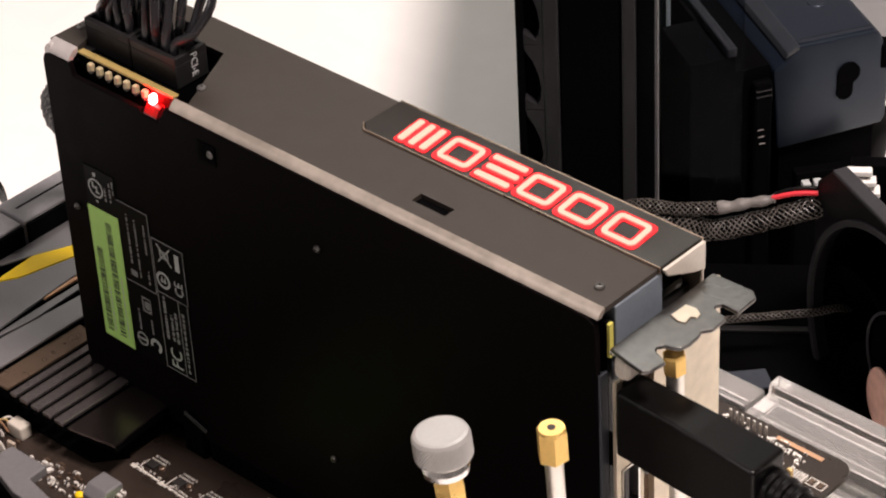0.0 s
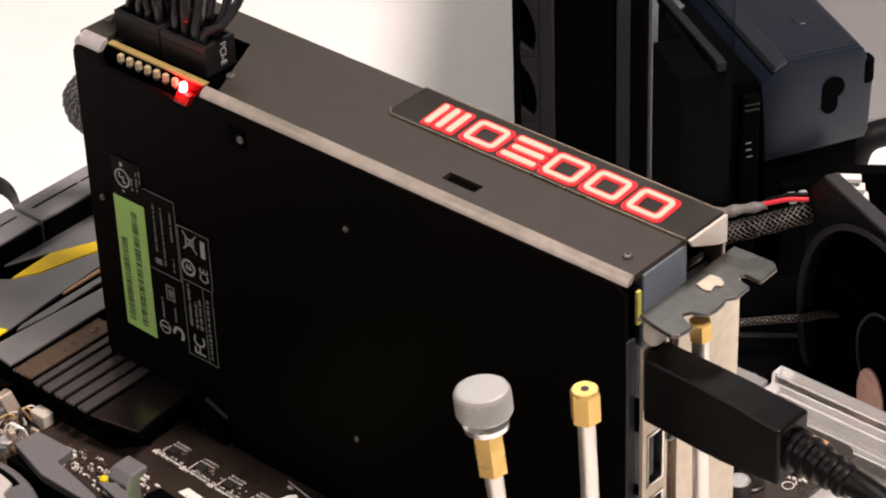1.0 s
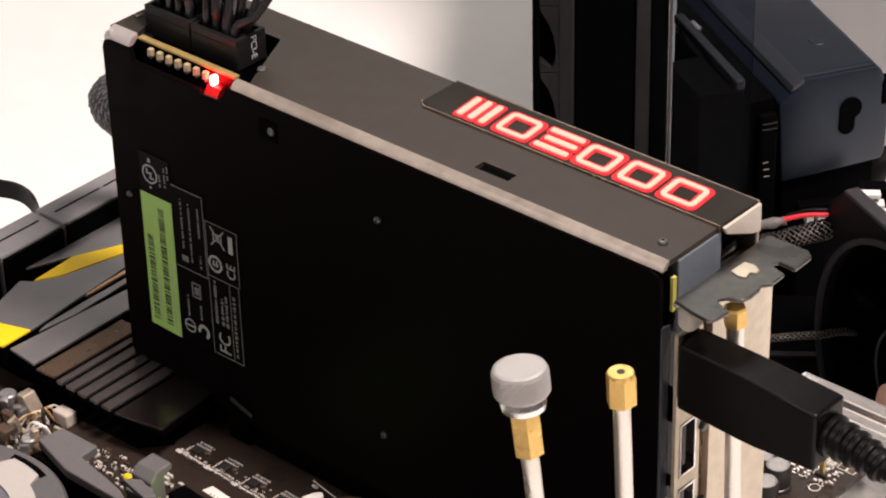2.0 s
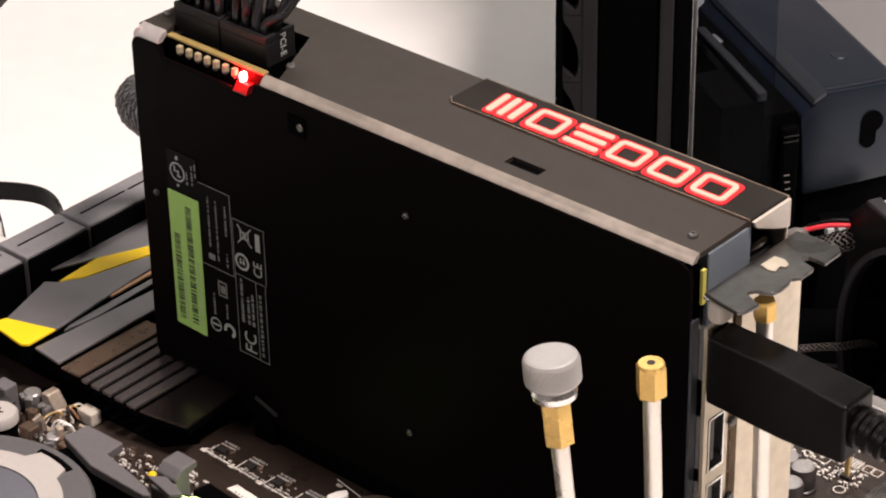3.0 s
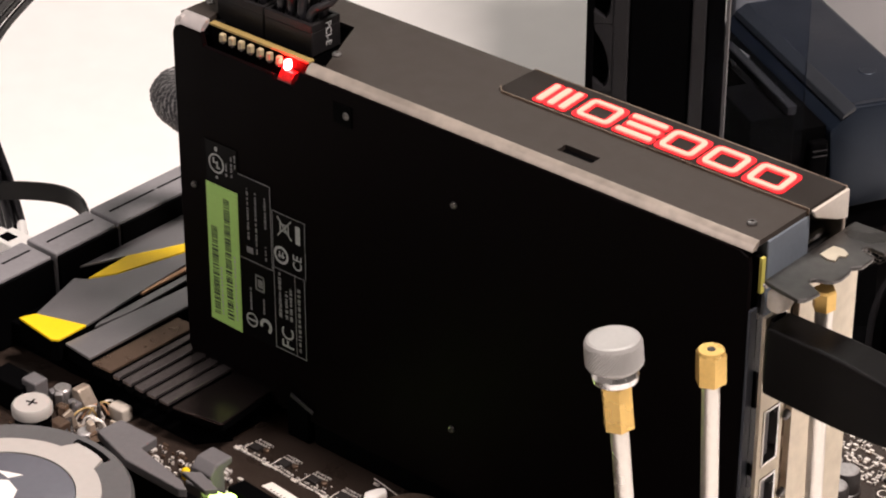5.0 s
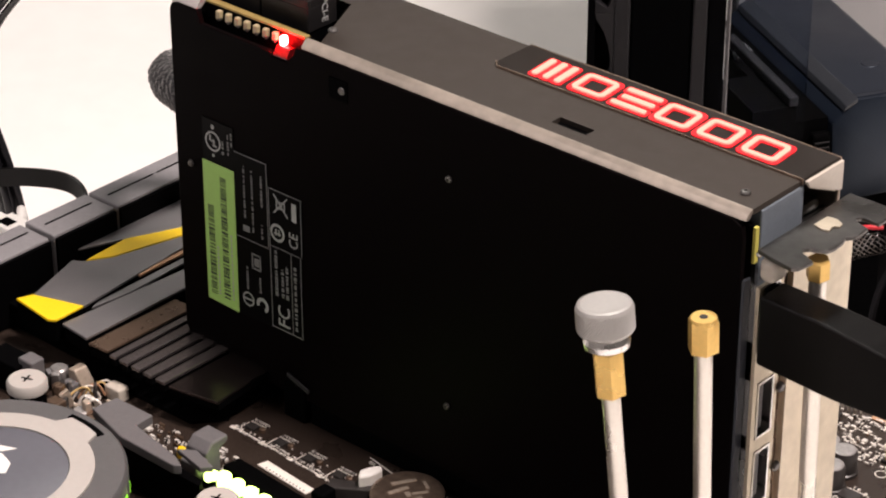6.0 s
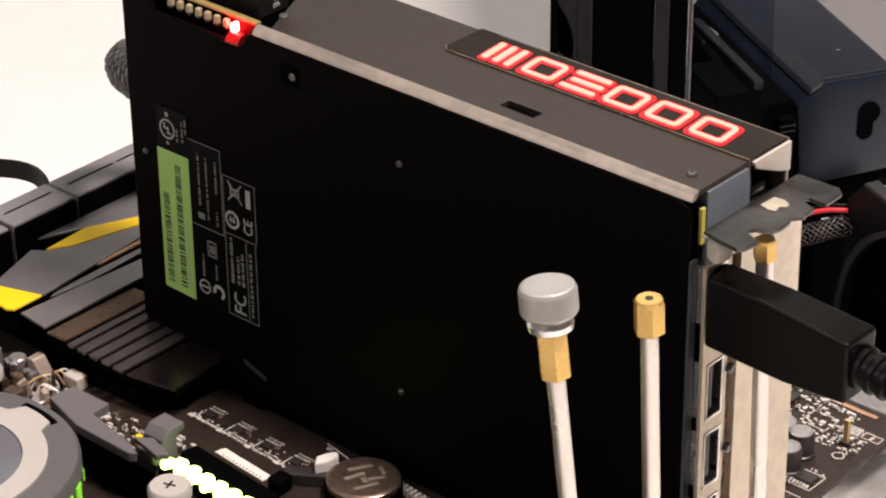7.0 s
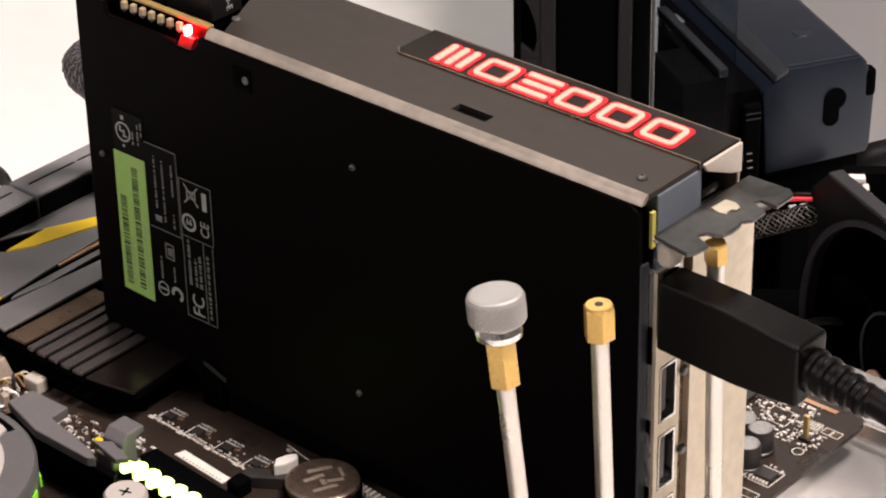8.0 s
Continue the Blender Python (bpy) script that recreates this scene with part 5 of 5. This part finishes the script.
def supply_box():
    """Moulded casing: near face with a keyhole, a chamfered left shoulder, dark bay beside it."""
    b = thing("moulded_casing", "blue-grey moulded casing with a keyhole mounting slot", "casing")
    e1 = Vector((0.5, 0.866, 0))       # near face, to the right
    e2 = Vector((-0.866, 0.5, 0))      # back along the top
    m = Matrix(((e1.x, e2.x, 0, 0.0440), (e1.y, e2.y, 0, 0.3170), (0, 0, 1, 0), (0, 0, 0, 1)))
    top = -0.0112
    profile = [(-0.0262, -0.0530), (0.0150, -0.0510), (0.0165, -0.0480), (0.0172, -0.0250), (0.0132, -0.0128), (0.0110, top), (-0.0188, top), (-0.0278, -0.0190), (-0.0282, -0.0205)]
    body = prismed(profile, 0.0, 0.098, "y", 0.0011, m=m)
    sh = smooth(part("shell", body, BOXGREY, b, "blue-grey plastic shell"), 30)
    part("seam", boxed(-0.0180, 0.0108, 0.0042, 0.0046, top - 0.0003, top + 0.0001, m=m), DARKEST, sh, "fine seam along the lid")
    part("lid_lip", boxed(-0.0182, 0.0110, 0.0016, 0.0040, top - 0.0002, top + 0.0004, 0.0002, m=m), BOXGREY, sh, "raised lid lip")
    part("lower_block", prismed([(-0.0240, LOW), (0.0130, LOW), (0.0130, -0.0512), (-0.0240, -0.0530)], 0.0030, 0.096, "y", m=m), DARKEST, b, "black block filling down to the table")
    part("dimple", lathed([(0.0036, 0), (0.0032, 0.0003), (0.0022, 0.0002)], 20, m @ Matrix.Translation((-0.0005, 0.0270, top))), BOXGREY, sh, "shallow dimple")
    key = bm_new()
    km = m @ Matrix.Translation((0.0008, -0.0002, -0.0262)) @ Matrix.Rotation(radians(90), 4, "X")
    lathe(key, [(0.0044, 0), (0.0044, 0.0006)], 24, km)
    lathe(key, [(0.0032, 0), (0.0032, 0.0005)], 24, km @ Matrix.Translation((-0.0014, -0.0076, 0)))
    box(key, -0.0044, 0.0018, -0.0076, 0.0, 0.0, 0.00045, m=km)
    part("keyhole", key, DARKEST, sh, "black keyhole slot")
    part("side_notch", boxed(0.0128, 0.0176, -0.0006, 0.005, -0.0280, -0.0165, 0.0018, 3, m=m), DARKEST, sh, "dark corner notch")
    # shoulder rail, slanted strap, and black blocks painted as the bay's dark hollow
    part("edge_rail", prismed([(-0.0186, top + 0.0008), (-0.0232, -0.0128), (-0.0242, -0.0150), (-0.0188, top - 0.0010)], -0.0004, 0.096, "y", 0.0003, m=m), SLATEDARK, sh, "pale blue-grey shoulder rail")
    part("bay_shade_block", prismed([(-0.0420, 0.003), (-0.0286, 0.003), (-0.0286, 0.095), (-0.0355, 0.080), (-0.0420, 0.066)], LOW, -0.0180, "z", m=m), DARKEST, b, "solid black block for the dark hollow of the bay")
    part("cheek", boxed(-0.0360, -0.0286, -0.0008, 0.0030, LOW, -0.0225, 0.0012, m=m), DARKEST, b, "black block for the dark void beside the near face")
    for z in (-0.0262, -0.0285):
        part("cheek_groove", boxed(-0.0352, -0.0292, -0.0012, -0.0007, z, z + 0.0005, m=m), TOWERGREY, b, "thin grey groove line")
    # short grey bars drawn as glints on a coil
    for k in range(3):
        part("coil_glint", boxed(-0.0345 + 0.0003 * k, -0.0322 + 0.0003 * k, -0.0013, -0.0008, -0.0425 - 0.0030 * k, -0.0420 - 0.0030 * k, 0.0002, m=m), GREYWIRE, b, "grey bar painted as a coil's glint")
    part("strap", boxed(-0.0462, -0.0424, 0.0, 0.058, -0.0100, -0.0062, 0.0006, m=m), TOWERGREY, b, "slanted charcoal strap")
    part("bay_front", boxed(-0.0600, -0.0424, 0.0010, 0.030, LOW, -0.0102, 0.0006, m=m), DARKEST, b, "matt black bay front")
    part("bright_lid", prismed([(-0.0415, 0.056), (-0.0330, 0.060), (-0.0335, 0.068), (-0.0415, 0.064)], -0.0179, -0.0150, "z", 0.0008, m=m), CHROME, b, "glinting metal lid")


supply_box()


def back_board():
    b = thing("shade_board", "upright grey board added for the shaded background behind the casing", "board")
    m = Matrix(((0.5, -0.866, 0, 0.0440), (0.866, 0.5, 0, 0.3170), (0, 0, 1, LOW), (0, 0, 0, 1)))
    # added board; its grey stands for background lying in shade
    part("sheet", boxed(-0.018, 0.380, 0.108, 0.116, 0.0, 0.420, 0.002, m=m), PANEL, b)


back_board()


# ---- upright fan ----
def ring_band(c, r0, r1, z, m):
    bm = bmesh.new()
    rows = [[bm.verts.new((c + r * math.cos(2 * math.pi * k / 64), c + r * math.sin(2 * math.pi * k / 64), h)) for k in range(64)] for r, h in ((r0, 0.0), (r0, z), (r1, z), (r1, 0.0))]
    for a, b in zip(rows, rows[1:]):
        for k in range(64):
            bm.faces.new((a[k], a[(k + 1) % 64], b[(k + 1) % 64], b[k]))
    bm.transform(m)
    return bm


def case_fan():
    f = thing("case_fan", "black square case fan standing upright on the table", "fan")
    d = Vector((0.905, -0.425, 0))
    n = Vector((0.425, 0.905, 0))
    m = Matrix(((d.x, 0, n.x, 0.0928), (d.y, 0, n.y, 0.2411), (0, 1, 0, LOW), (0, 0, 0, 1))) @ Matrix.Translation((-0.0111, 0, 0))   # x along, y up, z away
    seg = 64
    bm = bmesh.new()
    sq, ci = [], []
    c = 0.0546
    for k in range(seg):
        a = 2 * math.pi * k / seg + math.pi / 4
        s = min(c / max(abs(math.cos(a)), abs(math.sin(a))), 0.0981 / (abs(math.cos(a)) + abs(math.sin(a))))
        sq.append((c + s * math.cos(a), c + s * math.sin(a)))
        ci.append((c - 0.0031 + 0.0515 * math.cos(a), c - 0.0021 + 0.0515 * math.sin(a)))
    lay = [[bm.verts.new((x, y, z)) for x, y in pts] for pts, z in ((sq, 0), (ci, 0), (ci, 0.0042), (sq, 0.0042))]
    for a, b in ((0, 1), (1, 2), (2, 3), (3, 0)):
        for k in range(seg):
            j = (k + 1) % seg
            bm.faces.new((lay[a][k], lay[a][j], lay[b][j], lay[b][k]))
    bm.transform(m)
    part("frame", bm, FANDARK, f, "dark charcoal square frame")
    # paler strip puts the light on the frame's upper edge into colour
    part("lit_top_lip", boxed(0.0111, 0.0981, 0.1080, 0.1098, -0.0006, 0.0048, 0.0005, m=m), FANGREY, f, "top lip of the frame coloured lighter as its lit edge")
    m = m @ Matrix.Translation((-0.0031, -0.0021, 0))
    part("ring_lip", ring_band(c, 0.0508, 0.0530, -0.0014, m), FANGREY, f, "thin lip round the opening")
    duct = bmesh.new()
    rr = [[duct.verts.new((c + r * math.cos(2 * math.pi * k / 48), c + r * math.sin(2 * math.pi * k / 48), z)) for k in range(48)] for r, z in ((0.0515, 0.0043), (0.0530, 0.0043), (0.0530, 0.0250), (0.0515, 0.0250))]
    for a, b in zip(rr, rr[1:] + rr[:1]):
        for k in range(48):
            duct.faces.new((a[k], a[(k + 1) % 48], b[(k + 1) % 48], b[k]))
    duct.transform(m)
    part("duct", duct, DARKEST, f, "round black duct behind the frame")
    hub = m @ Matrix.Translation((c, c, 0.004))
    smooth(part("hub", lathed([(0.0195, 0.018), (0.0195, 0.001), (0.0180, 0.0)], 40, hub), DARKEST, f, "black hub"), 40)
    part("rim_lip", ring_band(0.0, 0.0196, 0.0206, -0.0006, hub), FANGREY, f, "thin hub rim")
    for k in range(7):
        a0 = 2 * math.pi * k / 7
        bm = bmesh.new()
        rows = []
        for q in range(6):
            r = 0.019 + 0.0305 * q / 5
            a = a0 + 0.5 * (q / 5) ** 1.5
            rows.append([bm.verts.new((c + r * math.cos(a + da), c + r * math.sin(a + da), 0.006 + 0.016 * t)) for da, t in ((-0.30, 0), (0, 0.45), (0.36, 1))])
        for p, q in zip(rows, rows[1:]):
            for k2 in range(2):
                bm.faces.new((p[k2], p[k2 + 1], q[k2 + 1], q[k2]))
        bm.transform(m)
        ob = smooth(part("blade", bm, DARKEST, f, "black fan blade"), 60)
        ob.modifiers.new("thick", "SOLIDIFY").thickness = 0.0012
    part("sticker", lathed([(0.0082, -0.0012), (0.0082, -0.0004), (0.0068, 0.0)], 28, m @ Matrix.Translation((c - 0.0060, c - 0.0150, 0.0020)) @ Matrix.Scale(1.5, 4, (0, 1, 0))), BLUSH, f, "pinkish beige round sticker")
    # solid disc added so the inside of the duct stays dark
    part("duct_blackout", lathed([(0.0525, 0.0252), (0.0525, 0.0262)], 48, m @ Matrix.Translation((c, c, 0))), DARKEST, f, "solid black disc darkening the duct behind the blades")


case_fan()


# ---- cables and plugs between the tower and the fan ----
def loom():
    c = thing("sleeved_cable", "black braided cable with a grey sleeve end and red wire", "cable", "sleeved cables")
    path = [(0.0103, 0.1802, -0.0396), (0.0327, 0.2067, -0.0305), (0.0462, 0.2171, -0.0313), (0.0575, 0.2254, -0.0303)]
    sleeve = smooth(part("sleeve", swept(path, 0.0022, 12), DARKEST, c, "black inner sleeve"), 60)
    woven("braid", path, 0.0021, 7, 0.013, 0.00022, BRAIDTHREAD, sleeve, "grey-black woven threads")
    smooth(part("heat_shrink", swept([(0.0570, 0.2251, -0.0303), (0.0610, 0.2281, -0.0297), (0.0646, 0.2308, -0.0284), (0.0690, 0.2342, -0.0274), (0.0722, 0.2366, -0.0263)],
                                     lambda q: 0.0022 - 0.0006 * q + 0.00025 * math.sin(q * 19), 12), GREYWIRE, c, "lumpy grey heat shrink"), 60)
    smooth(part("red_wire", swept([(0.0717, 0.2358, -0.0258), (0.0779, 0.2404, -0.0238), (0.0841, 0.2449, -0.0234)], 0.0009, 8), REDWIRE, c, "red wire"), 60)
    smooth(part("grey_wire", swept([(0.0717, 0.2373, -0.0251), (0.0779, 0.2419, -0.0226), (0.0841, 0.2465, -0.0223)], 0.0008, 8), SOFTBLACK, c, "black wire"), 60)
    d = thing("sleeved_cable", "thick black braided cable bundle behind the card", "cable", "sleeved cables")
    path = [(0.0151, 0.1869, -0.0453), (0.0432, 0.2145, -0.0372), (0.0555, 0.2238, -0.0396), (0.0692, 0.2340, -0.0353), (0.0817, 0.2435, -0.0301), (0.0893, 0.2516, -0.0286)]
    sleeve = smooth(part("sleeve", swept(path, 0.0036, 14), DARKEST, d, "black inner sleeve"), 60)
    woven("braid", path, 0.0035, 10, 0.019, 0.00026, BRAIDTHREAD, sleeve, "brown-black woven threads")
    e = thing("sleeved_cable", "thin black braided cable low behind the bracket", "cable", "sleeved cables")
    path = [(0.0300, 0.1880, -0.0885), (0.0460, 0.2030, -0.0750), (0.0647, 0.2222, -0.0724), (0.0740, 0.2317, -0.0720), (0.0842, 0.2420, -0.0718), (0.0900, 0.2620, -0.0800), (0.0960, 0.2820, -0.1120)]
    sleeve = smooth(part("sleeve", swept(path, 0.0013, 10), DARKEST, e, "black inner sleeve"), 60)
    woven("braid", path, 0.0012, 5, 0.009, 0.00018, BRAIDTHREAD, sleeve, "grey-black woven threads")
    k = thing("black_cable", "thick black cable lying behind the casing", "cable")
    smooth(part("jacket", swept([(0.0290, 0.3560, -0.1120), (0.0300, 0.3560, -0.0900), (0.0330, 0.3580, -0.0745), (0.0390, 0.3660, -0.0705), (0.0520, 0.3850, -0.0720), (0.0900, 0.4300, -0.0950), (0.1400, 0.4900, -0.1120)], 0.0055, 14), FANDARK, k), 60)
    s = thing("plug_strip", "black strip with a row of pale grey plugs", "connector")
    e1 = Vector((0.6, 0.8, 0))
    e2 = Vector((-0.8, 0.6, 0))
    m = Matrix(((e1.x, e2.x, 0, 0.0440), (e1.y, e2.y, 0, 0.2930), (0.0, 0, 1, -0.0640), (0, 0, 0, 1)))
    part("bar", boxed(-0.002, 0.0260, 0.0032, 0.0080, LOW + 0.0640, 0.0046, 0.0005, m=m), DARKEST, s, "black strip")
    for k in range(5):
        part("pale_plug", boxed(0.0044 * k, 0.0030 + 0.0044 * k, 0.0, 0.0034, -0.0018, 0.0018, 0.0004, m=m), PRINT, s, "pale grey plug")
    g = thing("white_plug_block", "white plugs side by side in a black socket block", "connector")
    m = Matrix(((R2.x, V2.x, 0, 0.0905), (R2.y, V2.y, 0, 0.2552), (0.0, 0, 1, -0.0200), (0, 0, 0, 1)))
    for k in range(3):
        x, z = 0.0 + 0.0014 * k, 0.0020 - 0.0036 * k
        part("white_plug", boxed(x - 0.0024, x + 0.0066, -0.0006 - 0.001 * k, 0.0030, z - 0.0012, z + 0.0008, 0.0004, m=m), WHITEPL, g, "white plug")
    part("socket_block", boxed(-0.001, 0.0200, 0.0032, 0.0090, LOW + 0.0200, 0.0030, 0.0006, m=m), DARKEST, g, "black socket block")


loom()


def black_filler():
    p = thing("black_filler_box", "black box filling the dark area behind the bench", "power supply")
    m = Matrix(((R2.x, V2.x, 0, 0.020), (R2.y, V2.y, 0, 0.150), (0, 0, 1, LOW), (0, 0, 0, 1)))
    # box added to fill the dark area behind the bracket
    part("shell", boxed(-0.060, 0.125, 0.0, 0.090, 0.0, 0.028, 0.0015, m=m), DARKEST, p, "matt black filler shell")
    part("ridge", boxed(0.020, 0.110, 0.047, 0.050, 0.028, 0.0292, 0.0003, m=m), BODY, p)
    part("blue_plate", prismed([(0.060, 0.010), (0.095, 0.016), (0.092, 0.026), (0.060, 0.020)], 0.0280, 0.0286, "z", m=m), BOXDARK, p, "blue-grey plate")
    part("cross_screw", lathed([(0.0022, 0.028), (0.0022, 0.0300), (0.0008, 0.0305)], 16, m @ Matrix.Translation((0.060, 0.062, 0))), GREYWIRE, p, "small grey screw post")


black_filler()
